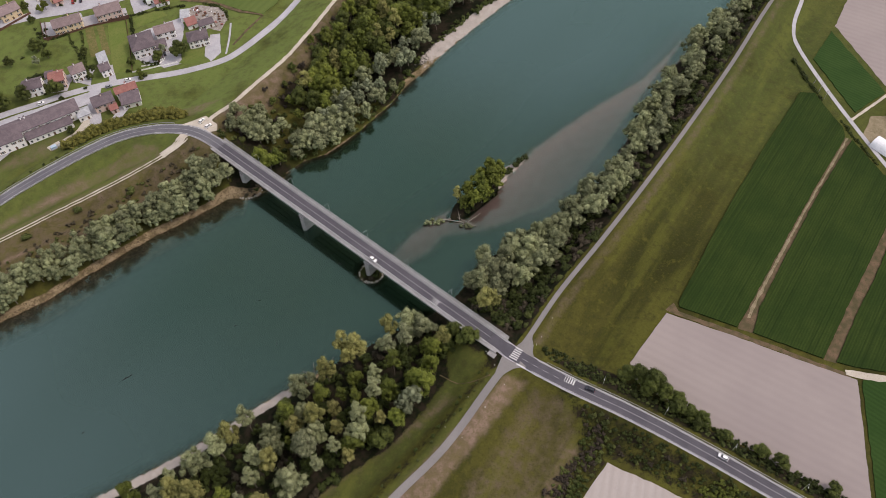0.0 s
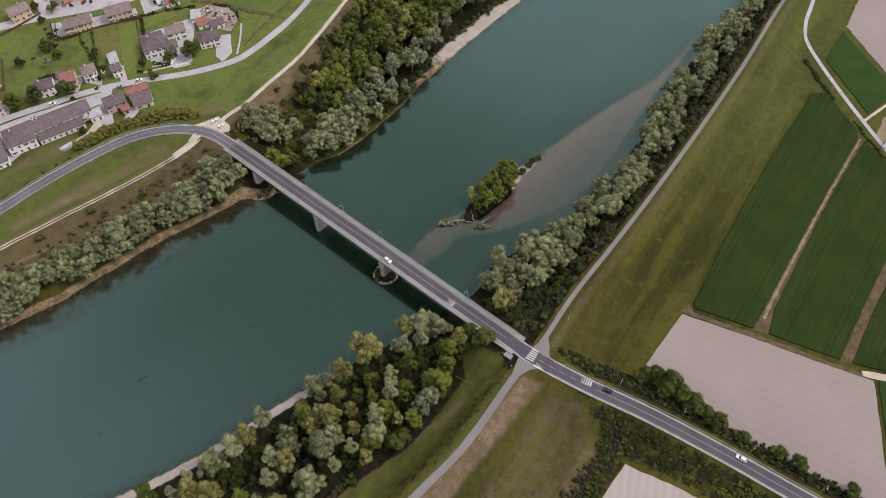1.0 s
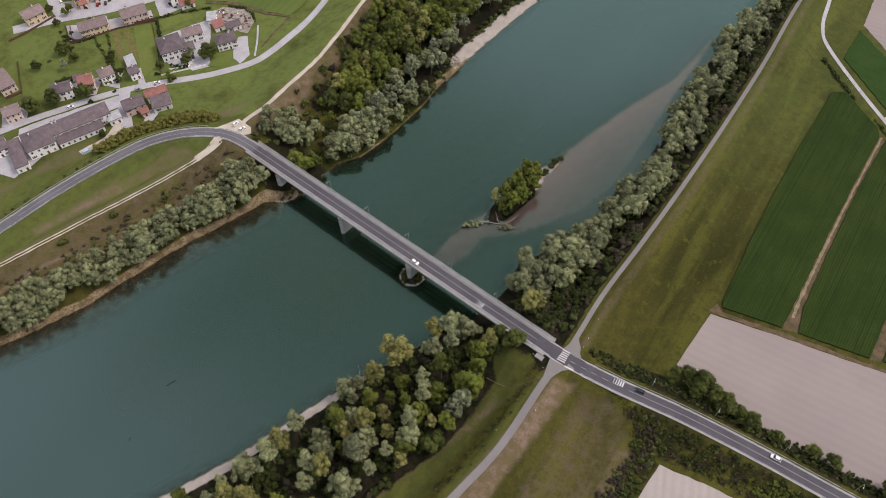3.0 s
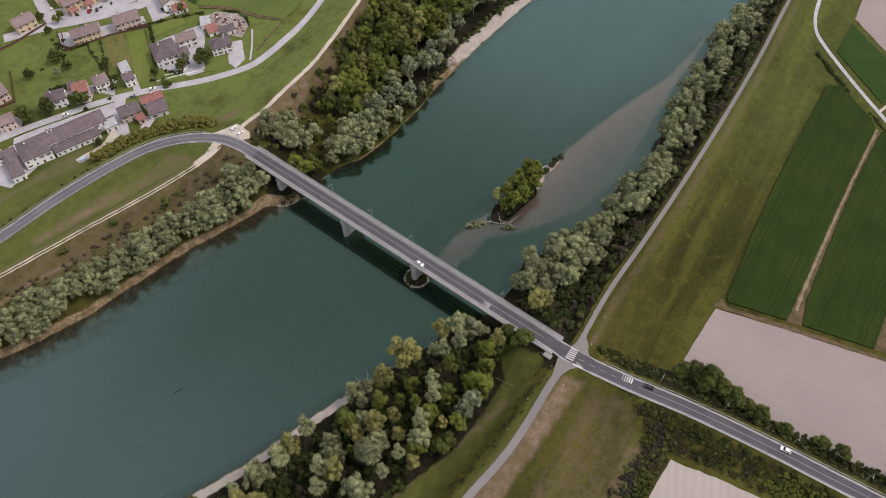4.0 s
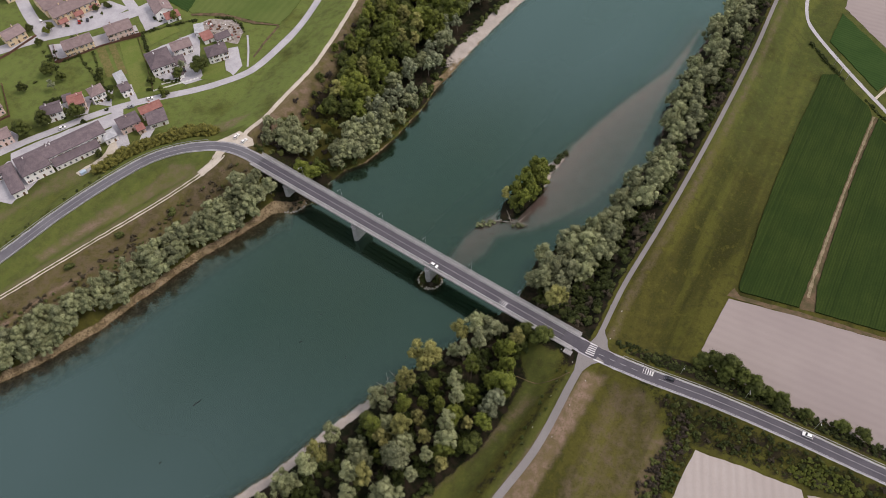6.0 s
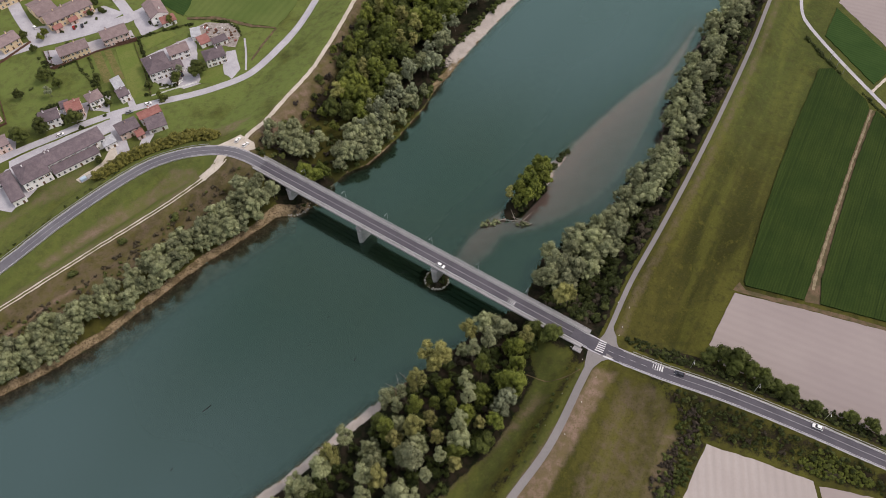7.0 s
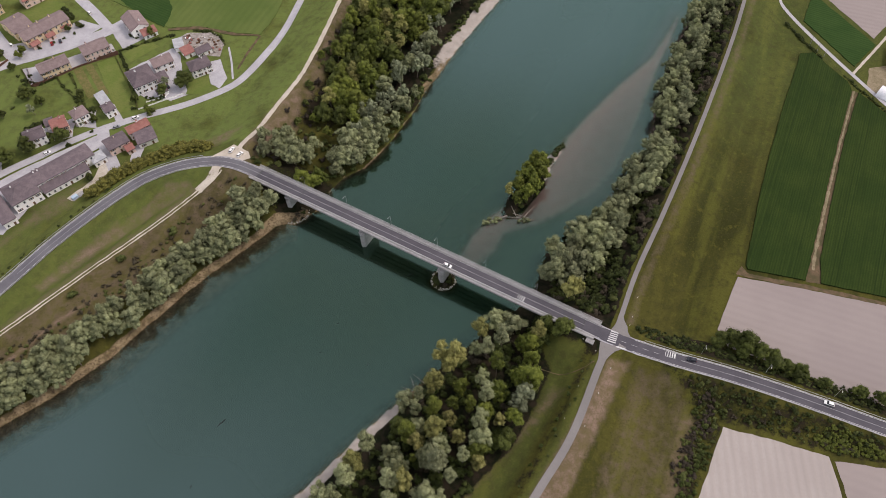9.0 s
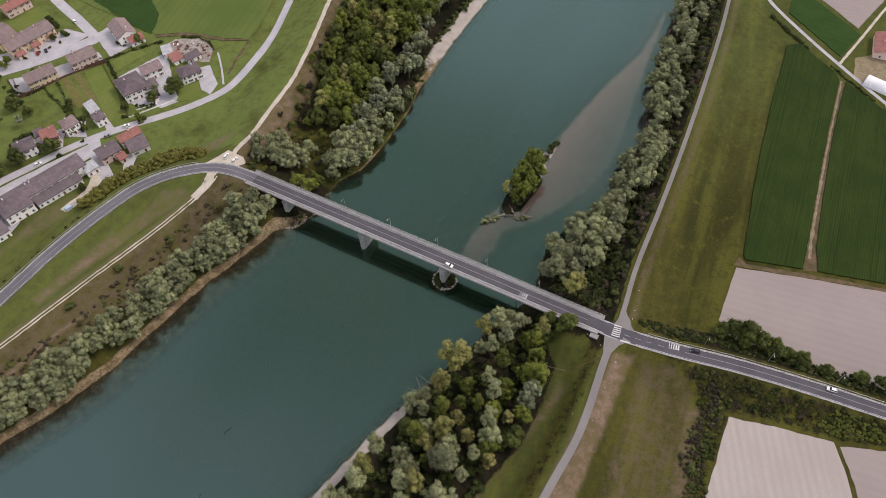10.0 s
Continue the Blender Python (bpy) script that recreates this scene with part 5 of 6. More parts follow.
# east bank wood, below the bridge
WOOD_S = [(-150, 84), (-122, 104), (-99, 122), (-86, 131), (-72, 140), (-57, 149), (-37, 162), (-22, 171), (-9, 158), (-16, 142), (-28, 126), (-40, 112), (-54, 98), (-80, 70), (-120, 40), (-200, 40)]
WOOD_TREES = [(-28, 128, 1.05, pales[0]), (-30, 124, 0.9, pales[1]), (-37, 131, 0.85, greens[0]), (-40, 118, 0.7, yellows[0]), (-48, 111, 1.0, willows[1]), (-37, 111, 0.85, darks[0]), (-41, 109, 0.8, darks[1]), (-39, 162, 1.1, yellows[0]), (-31, 167, 1.1, willows[0]), (-25, 163, 1.0, willows[2]), (-45, 166, 0.95, slims[1]), (-14, 155, 0.95, yellows[1]), (-18, 152, 0.8, greens[1]), (-4, 154, 1.0, darks[0]), (-1, 152, 0.9, darks[1]), (-22, 152, 0.7, greens[0]), (-58, 151, 1.1, yellows[1]), (-56, 146, 0.9, yellows[0]), (-39, 151, 1.0, slims[1]), (-36, 142, 1.1, slims[0]), (-53, 137, 0.75, greens[0]), (-78, 135, 0.95, willows[3]), (-66, 128, 1.1, slims[0]), (-73, 121, 0.9, willows[0]), (-60, 122, 0.85, yellows[0]), (-58, 114, 0.8, yellows[1]), (-45, 123, 0.8, greens[2]), (-66, 111, 0.9, willows[2]), (-82, 124, 0.8, darks[1]), (-43, 137, 0.9, slims[1]), (-28, 138, 0.6, greens[1]), (-51, 107, 0.9, greens[0]), (-71, 108, 1.0, willows[1]), (-34, 119, 0.75, greens[2]), (-51, 126, 0.9, slims[0])]
for x, y, size, kind in WOOD_TREES:
    if land(x, y) and clear_of_bridge(x, y, 8.5):
        plant(kind, x, y, size, "wood downstream of the bridge")
for x, y in scatter(80, (-200, -4, 40, 176), 5.0, lambda x, y: inside(x, y, WOOD_S) and land(x, y) and d_to(x, y, RIGHT_BANK) > 3 + 6 * (x < -80) and clear_of_bridge(x, y, 10) and min(math.dist((x, y), q[:2]) for q in WOOD_TREES) > 5.5, 10):
    plant(rnd.choice(slims + slims + slims + willows[:1] + yellows + yellows + greens[:1]), x, y, rnd.choice((0.55, 0.7, 0.85, 1.0, 1.12, 1.2)) * rnd.uniform(0.93, 1.07), "wood downstream of the bridge")
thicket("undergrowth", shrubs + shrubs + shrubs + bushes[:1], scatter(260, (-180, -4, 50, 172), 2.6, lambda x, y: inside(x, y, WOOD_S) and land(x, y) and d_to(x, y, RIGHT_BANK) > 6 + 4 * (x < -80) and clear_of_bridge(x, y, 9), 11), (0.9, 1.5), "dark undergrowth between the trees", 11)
thicket("undergrowth", shrubs, [(-5, 163), (-9, 160), (-2, 158), (-6, 156), (-12, 164)], (1.3, 1.7), "dark green shrubs beside the abutment", 15)
thicket("undergrowth", shrubs + yshrubs, scatter(30, (-70, 8, 50, 140), 3.0, lambda x, y: 4 < d_to(x, y, LEVEE_PATH) < 9 and inside(x, y, EAST_BERM), 16), (0.3, 0.55), "low dark scrub on the levee slope", 16)
for x, y, s in ((-4, 155.5, 0.95), (-9, 158.5, 0.85), (-12, 154, 0.7)):
    plant(darks[0], x, y, s, "trees by the abutment", "dark green broadleaf tree beside the bridge abutment")
# islet
for x, y, s, k in ((-9, 242, 0.7, yellows[1]), (-3, 245, 0.8, greens[1]), (3, 249, 0.95, greens[2]), (8, 256, 1.0, greens[1]), (6, 247, 0.85, greens[0]), (0, 240, 0.8, greens[1]), (12, 256, 0.85, greens[0]), (4, 242, 0.75, greens[2]), (3, 254, 0.85, greens[1]), (9, 250, 0.85, greens[2]), (-5, 238, 0.6, greens[0]), (13, 261, 0.7, greens[1])):
    plant(k, x, y, s, "trees of the islet", "yellow-green broadleaf tree on the small islet")
thicket("undergrowth", shrubs, [(16, 262), (19, 265), (22, 268), (25, 271), (20, 264), (28, 274), (15, 260), (-4, 236), (-2, 238), (23, 269), (18, 262), (26, 272), (7, 244), (10, 247)], (0.7, 1.1), "dark green shrubs on the islet", 17)
# along the east road
for x, y, s in ((65, 139.5, 0.95), (70, 138, 1.15), (75, 136.5, 1.2), (73, 132.5, 1.0), (80, 131.5, 1.1), (85, 128, 1.1), (83, 124, 0.95), (88, 122, 1.0), (93, 118.5, 0.95), (101, 112.5, 0.85), (114.5, 105.5, 0.95), (121.5, 102, 0.9), (139, 91, 0.85), (90, 117, 0.75)):
    plant(darks[int(x) % 2], x, y, s * (0.86 if x < 84 else 0.74), "trees beside the east road")
thicket("undergrowth", shrubs + shrubs + shrubs + yshrubs[:1] + bushes[:1], scatter(250, (30, 170, 40, 136), 1.5, lambda x, y: 5.5 < d_to(x, y, ROAD_EAST) < 17 and d_to(x, y, [(53, 102), (72, 94), (90, 84), (112, 75), (150, 53)]) > 1.2 and not inside(x, y, [(53, 102), (28, 70), (86, 61), (90, 83)]) and (x - 20) * 0.52 + (y - 145) * 0.85 < 0 and x > 44, 12), (0.2, 0.7), "roadside scrub on the embankment foot", 12)
thicket("undergrowth", shrubs + shrubs + yshrubs, scatter(300, (30, 180, 60, 150), 1.2, lambda x, y: 7 < d_to(x, y, ROAD_EAST) < 14 and (x - 20) * 0.52 + (y - 145) * 0.85 > 0, 13), (0.3, 0.75), "low scrub between road and field", 13)
thicket("undergrowth", shrubs + yshrubs, scatter(80, (10, 56, 50, 122), 2.2, lambda x, y: d_to(x, y, [(50, 116), (47, 106), (40, 95), (30, 82), (18, 60)]) < 4.5, 18), (0.35, 0.75), "ragged scrub along the field ditch", 18)
thicket("undergrowth", shrubs + yshrubs, scatter(70, (-330, -215, 150, 285), 2.0, lambda x, y: 6.0 < d_to(x, y, ROAD_WEST) < 8.5 and (x + 228) * 0.68 - (y - 261) * 0.73 < 0, 20), (0.3, 0.55), "low weeds along the road fence", 20)
plant(yshrubs[0], 28.6, 84.4, 1.3, "", "single round shrub in the meadow")
thicket("undergrowth", brights, scatter(80, (86, 114, 76, 96), 1.6, lambda x, y: inside(x, y, [(87, 92), (96, 94), (107, 87), (113, 79), (104, 80), (92, 85.5)]), 24), (0.45, 0.8), "bright green low scrub below the road", 24)
thicket("undergrowth", bushes + yshrubs, scatter(70, (24, 58, 80, 118), 1.6, lambda x, y: d_to(x, y, [(50, 112), (46, 105), (38, 98), (28, 84)]) < 4.0, 25), (0.4, 0.8), "dry grey-brown scrub along the field ditch", 25)
for x, y, s in ((-277, 367, 0.85), (-250, 326, 0.9), (-268, 321, 1.05), (-279, 315, 1.05), (-183, 361, 1.05), (-268, 360, 0.6), (-279, 370, 0.6), (-231, 293, 0.5), (-196, 356, 0.7), (-289, 352, 0.6), (-245, 362, 0.6), (-258, 330, 0.45), (-212, 352, 0.5), (-234, 340, 0.45), (-291, 396, 0.5), (-283, 423, 0.55), (-301, 411, 0.5), (-262, 429, 0.4), (-256, 433, 0.4)):
    plant(darks[1], x, y, s, "garden trees", "dark green round garden tree by the houses")
for x, y in ((-207, 415), (-202, 341), (-238, 341)):
    plant(yshrubs[1], x, y, 1.6, "garden shrubs", "olive green garden shrub by the houses")
thicket("undergrowth", shrubs + yshrubs, [(-203, 353), (-200, 352), (-197, 353), (-206, 355), (-287, 389), (-284, 384), (-281, 380), (-231, 404), (-244, 398), (-247, 400), (-270, 419), (-264, 422), (-258, 426), (-278, 414), (-262, 436), (-275, 372), (-285, 360), (-274, 341), (-271, 338), (-275, 333), (-246, 341), (-244, 344), (-241, 347), (-239, 350), (-236, 348), (-238, 345), (-213, 346), (-235, 331), (-259, 327), (-247, 322), (-272, 402), (-280, 388)], (0.5, 0.9), "garden shrubs and small hedges", 19)
def hedge_line(points, gap, sizes, label, seed, kinds):
    """A garden hedge: low bushes set close along a line in plan."""
    rng, places = random.Random(seed), []
    for a, b in zip(points[:-1], points[1:]):
        n = max(1, int(math.dist(a, b) / gap))
        places += [(a[0] + (b[0] - a[0]) * i / n + rng.uniform(-0.4, 0.4), a[1] + (b[1] - a[1]) * i / n + rng.uniform(-0.4, 0.4)) for i in range(n)]
    thicket("hedge", kinds, places, sizes, label, seed)


hedge_line([(-226, 399), (-220.6, 384.7), (-213.5, 361.5)], 1.3, (0.4, 0.6), "dark clipped hedge along the large lot", 31, shrubs)
hedge_line([(-226, 402), (-213, 407), (-201, 410.5), (-192, 412)], 1.6, (0.45, 0.8), "overgrown hedge behind the large house", 32, shrubs + yshrubs)
hedge_line([(-255.2, 385), (-243.3, 356.8), (-235, 338)], 1.8, (0.35, 0.6), "thin hedge between garden plots", 33, shrubs + yshrubs)
hedge_line([(-264, 384), (-256, 372), (-247.7, 360), (-245, 352)], 1.7, (0.4, 0.75), "hedge and shrubs behind the small houses", 34, shrubs + yshrubs)
hedge_line([(-246, 351), (-240, 348.5), (-235.5, 352)], 1.2, (0.6, 0.9), "dark shrubs behind the brown-roofed house", 35, shrubs)
hedge_line([(-275, 336), (-270, 341), (-262, 345), (-256, 344)], 1.4, (0.6, 1.0), "dark shrubs behind the grey-roofed house", 36, shrubs)
hedge_line([(-283, 385), (-272, 378.5), (-262, 383.5)], 1.4, (0.4, 0.6), "low hedge below the yellow terrace", 37, shrubs)
hedge_line([(-262, 443), (-266, 450), (-270, 456)], 1.5, (0.7, 1.0), "dark shrubs at the terrace end", 38, shrubs)
hedge_line([(-258, 436), (-252, 431)], 1.5, (0.6, 0.9), "dark shrubs by the parking strip", 39, shrubs)
hedge_line([(-222, 417), (-216, 412)], 1.5, (0.4, 0.6), "small hedge in the forecourt", 40, shrubs)
hedge_line([(-160.5, 397), (-164, 405), (-170, 411), (-182, 414)], 1.7, (0.35, 0.7), "weeds round the storage yard", 41, shrubs + yshrubs)
hedge_line([(192, 348), (195, 330), (199, 312)], 1.6, (0.35, 0.75), "dark scrub along the farm road ditch", 51, shrubs)
hedge_line([(204, 297), (209, 278), (214, 262)], 1.6, (0.3, 0.6), "dark scrub along the farm road ditch", 52, shrubs)
for x, y, sz, lab in ((-270.5, 352, 0.62, "grey half-bare garden tree"), (-195, 363.4, 0.5, "grey-green rounded garden tree by the white house")):
    plant(pales[0], x, y, sz, "garden trees", lab)
for x, y, sz in ((-203.4, 341.5, 0.42), (-241.1, 338.3, 0.4), (-207, 414, 0.5), (-289, 407, 0.45), (-287, 410, 0.45)):
    plant(greens[0], x, y, sz, "garden trees", "bright green small garden tree by the houses")
thicket("hedge", hedges, scatter(260, (-232, -160, 278, 312), 1.5, lambda x, y: d_to(x, y, [(-226, 281), (-218, 287), (-208, 293), (-198, 296), (-188, 299), (-178, 302), (-168, 300)]) < 3.2, 14), (1.15, 1.8), "dense yellow-green hedge along the road", 14)
for ob in HIDDEN:
    for o in (*ob.children_recursive, ob):
        bpy.data.objects.remove(o)

# ---------------------------------------------------------------- houses


def house(x, y, yaw, w, d, eave, ridge, wall, roof, label, roof_shape="gable", windows=3, z=3.0, name="house", chimneys=1, storeys=2, category="house"):
    """A house whose front looks along -y of its own frame: walls, roof slab, windows with frames, door, chimney."""
    r = tagged(root(name, x, y, z, yaw), label, category)
    hw, hd, th = w / 2, d / 2, 0.25
    body = Geo()
    if roof_shape == "gable":
        body.add([(-hw, -hd, -0.5), (hw, -hd, -0.5), (hw, hd, -0.5), (-hw, hd, -0.5), (-hw, -hd, eave), (hw, -hd, eave), (hw, hd, eave), (-hw, hd, eave), (-hw, 0, ridge - 0.1), (hw, 0, ridge - 0.1)],
                 [(3, 2, 1, 0), (0, 1, 5, 4), (2, 3, 7, 6), (1, 2, 6, 9, 5), (3, 0, 4, 8, 7), (4, 5, 9, 8), (6, 7, 8, 9)])
    else:
        body.box(0, 0, -0.5, w, d, eave + 0.5)
    part("wall", body, wall, r)
    o = 0.45
    rg = Geo()
    if roof_shape == "gable":
        k = (ridge - eave) / hd
        for s in (-1, 1):
            e = [(-hw - o, s * (hd + o), eave - k * o), (hw + o, s * (hd + o), eave - k * o), (hw + o, 0, ridge), (-hw - o, 0, ridge)]
            e = e if s < 0 else [e[1], e[0], e[3], e[2]]
            rg.hexa(e, [(a, b, c + th) for a, b, c in e])
    elif roof_shape == "hip":
        q = min(hd, hw * 0.8)
        lo = [(-hw - o, -hd - o, eave), (hw + o, -hd - o, eave), (hw + o, hd + o, eave), (-hw - o, hd + o, eave)]
        rg.add(lo + [(a, b, c + th) for a, b, c in lo] + [(-hw + q, 0, ridge + th), (hw - q, 0, ridge + th)],
               [(3, 2, 1, 0), (0, 1, 5, 4), (1, 2, 6, 5), (2, 3, 7, 6), (3, 0, 4, 7), (4, 5, 9, 8), (5, 6, 9), (6, 7, 8, 9), (7, 4, 8)])
    else:
        k = ridge - eave
        lo = [(-hw - o, -hd - o, eave), (hw + o, -hd - o, eave), (hw + o, hd + o, eave + k), (-hw - o, hd + o, eave + k)]
        rg.hexa(lo, [(a, b, c + th) for a, b, c in lo])
    part("roof", rg, roof, r)
    if roof_shape == "gable":
        part("ridge_tiles", Geo().box(0, 0, ridge + th - 0.12, w + 2 * o, 0.4, 0.2), roof, r)
    rng = random.Random(int(abs(x) * 7 + abs(y)))
    for i in range(chimneys):
        cx = rng.uniform(-0.3, 0.3) * w
        ch = part("chimney", Geo().box(cx, hd * 0.35, eave, 0.7, 0.7, ridge - eave + 1.0), wall, r)
        part("chimney_cap", Geo().box(cx, hd * 0.35, ridge + 1.0, 0.95, 0.95, 0.15), roof, ch)
    storey = eave / storeys
    win = [(x0, s, "front") for s in range(storeys) for x0 in np.linspace(-hw + w / windows / 2, hw - w / windows / 2, windows)]
    win += [(y0, s, "side") for s in range(storeys) for y0 in (-hd * 0.45, hd * 0.45)]
    door_at = windows // 2
    for n, (p, s, face) in enumerate(win):
        z0, hh = s * storey + 0.95, 1.35
        if face == "front" and s == 0 and n == door_at:
            part("door", Geo().box(p, -hd - 0.03, 0.05, 1.1, 0.1, 2.15), WOOD, r, "dark wooden door")
            continue
        for sg in ((-1,) if face == "front" else (-1, 1)):
            if face == "front":
                a, b = (p, -hd - 0.02, z0, 1.25, 0.10, hh), (p, -hd - 0.05, z0 + 0.12, 0.8, 0.10, hh - 0.24)
                sill = (p, -hd - 0.10, z0 - 0.1, 1.5, 0.28, 0.1)
                shutters = [(p + q * 1.0, -hd - 0.04, z0, 0.6, 0.07, hh) for q in (-1, 1)]
            else:
                a, b = (sg * (hw + 0.02), p, z0, 0.10, 1.15, hh), (sg * (hw + 0.05), p, z0 + 0.12, 0.10, 0.9, hh - 0.24)
                sill = (sg * (hw + 0.10), p, z0 - 0.1, 0.28, 1.4, 0.1)
                shutters = []
            wn_ = part("window", Geo().box(*a), PAINT, r)
            part("pane", Geo().box(*b), GLASS, wn_, "dark window pane")
            part("sill", Geo().box(*sill), CONCRETE, wn_)
            for q in shutters[: 2 if rng.random() < 0.4 else 0]:
                part("shutter", Geo().box(*q), WOOD, wn_, "dark wooden shutter")
    part("gutter", Geo().box(0, -hd - o - 0.05, eave - 0.25 if roof_shape == "gable" else eave, w + 2 * o, 0.14, 0.12), DARK_METAL, r)
    return r


house(-252, 297.6, 33, 48.3, 11.1, 6.2, 8.9, PLASTER, ROOF_GREY, "long white farmhouse with dark grey tiled roof", "hip", 12, name="farmhouse", chimneys=2)
house(-264.3, 286.3, 33, 15, 15.9, 6.3, 9.3, PLASTER, ROOF_GREY, "white end block of the farmhouse with grey hipped roof", "hip", 4, name="farmhouse_block", chimneys=1)
house(-243.2, 293.4, 33, 25.4, 5.1, 3.4, 4.7, PLASTER, ROOF_GREY, "low white lean-to along the farmhouse front", "shed", 8, storeys=1, name="lean_to", chimneys=0, category="annex")
house(-227.8, 306.6, 33, 7, 7, 3.6, 4.6, PLASTER, ROOF_PALE, "low white outbuilding at the farmhouse end", "hip", 2, storeys=1, name="outbuilding", chimneys=0, category="annex")
house(-286.9, 282.8, 35, 9.6, 10.6, 5.0, 6.6, PLASTER, ROOF_GREY, "white farm building across the yard", "gable", 3)
house(-288.9, 310.6, 31, 9, 8.9, 5.4, 7.2, PINK_PLASTER, ROOF_BROWN, "pinkish house with faded brown roof by the village road", "gable", 3)
house(-259.5, 340.5, 22, 4.5, 6.5, 3.4, 4.4, PLASTER, ROOF_GREY, "dark-roofed shed between two houses", "gable", 1, storeys=1, name="shed", chimneys=0, category="shed")
house(-274, 277.4, 33, 6.7, 24, 4.2, 5.4, PLASTER, ROOF_GREY, "low farm wing with grey roof", "hip", 2, storeys=1, name="farm_wing", chimneys=0, category="annex")
house(-264.7, 329, 22, 10.5, 9.6, 6.0, 8.0, PLASTER, ROOF_GREY, "white two-storey house with grey tiled roof", "gable", 3)
house(-252, 335.3, 22, 8.2, 10, 6.2, 8.2, PINK_PLASTER, ROOF_RED, "two-storey house with bright red tiled roof", "gable", 3)
house(-241.6, 341.9, 33, 8.3, 8.4, 6.2, 8.4, PLASTER, ROOF_BROWN, "narrow two-storey house with brown hipped roof", "hip", 3)
house(-231.1, 355.5, -61, 11, 5.2, 3.2, 3.8, PLASTER, ROOF_PALE, "long low shed with pale sheet roof", "shed", 3, storeys=1, name="shed", chimneys=0, category="shed")
house(-226, 345, 32, 5.8, 7.5, 5.0, 6.5, PLASTER, ROOF_GREY, "narrow white building with grey roof", "gable", 2)
house(-218.4, 316, 31, 11.8, 9.6, 5.0, 6.6, PINK_PLASTER, ROOF_GREY, "roadside house with greyish tiled roof", "gable", 3)
house(-207.2, 325.6, 29, 12.4, 6.4, 5.2, 7.2, PLASTER, ROOF_RED, "roadside house with faded red tiled roof", "gable", 3)
house(-202.7, 318.2, 22, 10.5, 8.6, 3.4, 4.9, PLASTER, ROOF_GREY, "low outbuilding with grey tiled roof", "shed", 2, storeys=1, name="outbuilding", chimneys=0, category="shed")
house(-211.3, 311.8, 31, 4.2, 5.4, 3.0, 4.2, PINK_PLASTER, ROOF_RED, "small red-roofed annex beside a house", "gable", 1, storeys=1, name="annex", chimneys=0, category="annex")
house(-264.1, 390, 26, 17.6, 10.2, 5.8, 8.2, YELLOW_PLASTER, ROOF_BROWN, "long yellow terraced house with brown roof", "gable", 6)
house(-240.7, 402.4, 26, 16, 11, 5.8, 8.4, PINK_PLASTER, ROOF_BROWN, "pinkish house with brown tiled roof", "gable", 5)
house(-217.5, 424, -63, 18, 11.5, 5.6, 8.2, PLASTER, ROOF_BROWN, "white house with brown gabled roof", "gable", 4)
house(-208.5, 414.5, 27, 9, 5, 3.0, 4.6, PLASTER, ROOF_RED, "low red-roofed porch building beside a house", "shed", 2, storeys=1, name="porch", chimneys=0, category="porch")
house(-294, 436, 40, 13, 19, 5.8, 8.4, YELLOW_PLASTER, ROOF_BROWN, "yellow terraced house with brown roof", "gable", 3)
house(-276.6, 430.2, 37, 30.5, 13, 5.8, 8.2, YELLOW_PLASTER, ROOF_BROWN, "yellow terraced row with brown tiled roof", "gable", 8, chimneys=3)
house(-208.5, 368, 26, 14, 17, 6.0, 8.8, PLASTER, ROOF_GREY, "large white house with grey hipped roof", "hip", 4)
house(-197.5, 381, 24, 12, 9, 5.6, 7.8, PLASTER, ROOF_BROWN, "white house with dark brown roof", "gable", 3)
house(-198, 368, 24, 8, 8, 3.6, 5.0, PLASTER, ROOF_GREY, "white garage with dark roof", "hip", 2, storeys=1, name="garage", chimneys=0, category="garage")
house(-174.4, 373.5, 21, 12.4, 10, 5.4, 7.8, PLASTER, ROOF_GREY, "white house with grey hipped roof", "hip", 4)
house(-183, 391, 30, 6.5, 7.5, 3.0, 3.8, PLASTER, ROOF_RED, "shed with red sheet roof in the storage yard", "shed", 1, storeys=1, name="shed", chimneys=0, category="shed")
house(-189, 399, 12, 5.5, 8.5, 3.0, 3.6, PLASTER, ROOF_PALE, "shed with white sheet roof", "shed", 1, storeys=1, name="shed", chimneys=0, category="shed")
house(-173, 390, 28, 9, 5, 3.0, 3.8, PLASTER, ROOF_GREY, "long low store in the yard", "shed", 2, storeys=1, name="shed", chimneys=0, category="shed")
house(-309, 404, 44, 13, 11, 5.6, 8.0, YELLOW_PLASTER, ROOF_BROWN, "house with brown tiled roof", "gable", 3)
house(-304.8, 338, 43, 9, 19, 5.4, 7.6, PINK_PLASTER, ROOF_BROWN, "house with brown tiled roof behind a fence", "gable", 3)
house(-318, 318, 30, 11, 9, 5.4, 7.6, PLASTER, ROOF_BROWN, "white house with brown roof", "gable", 3)
house(-330, 372, 40, 14, 10, 5.4, 7.6, YELLOW_PLASTER, ROOF_BROWN, "house with brown tiled roof", "gable", 3)
house(-320, 455, 40, 22, 11, 5.6, 8.0, YELLOW_PLASTER, ROOF_BROWN, "terraced row with brown tiled roof", "gable", 6)
house(-240, 300, -60, 6, 4, 2.6, 3.0, PLASTER, ROOF_PALE, "small flat-roofed shed in the farmyard", "shed", 1, storeys=1, name="shed", chimneys=0, category="shed", z=3.0)

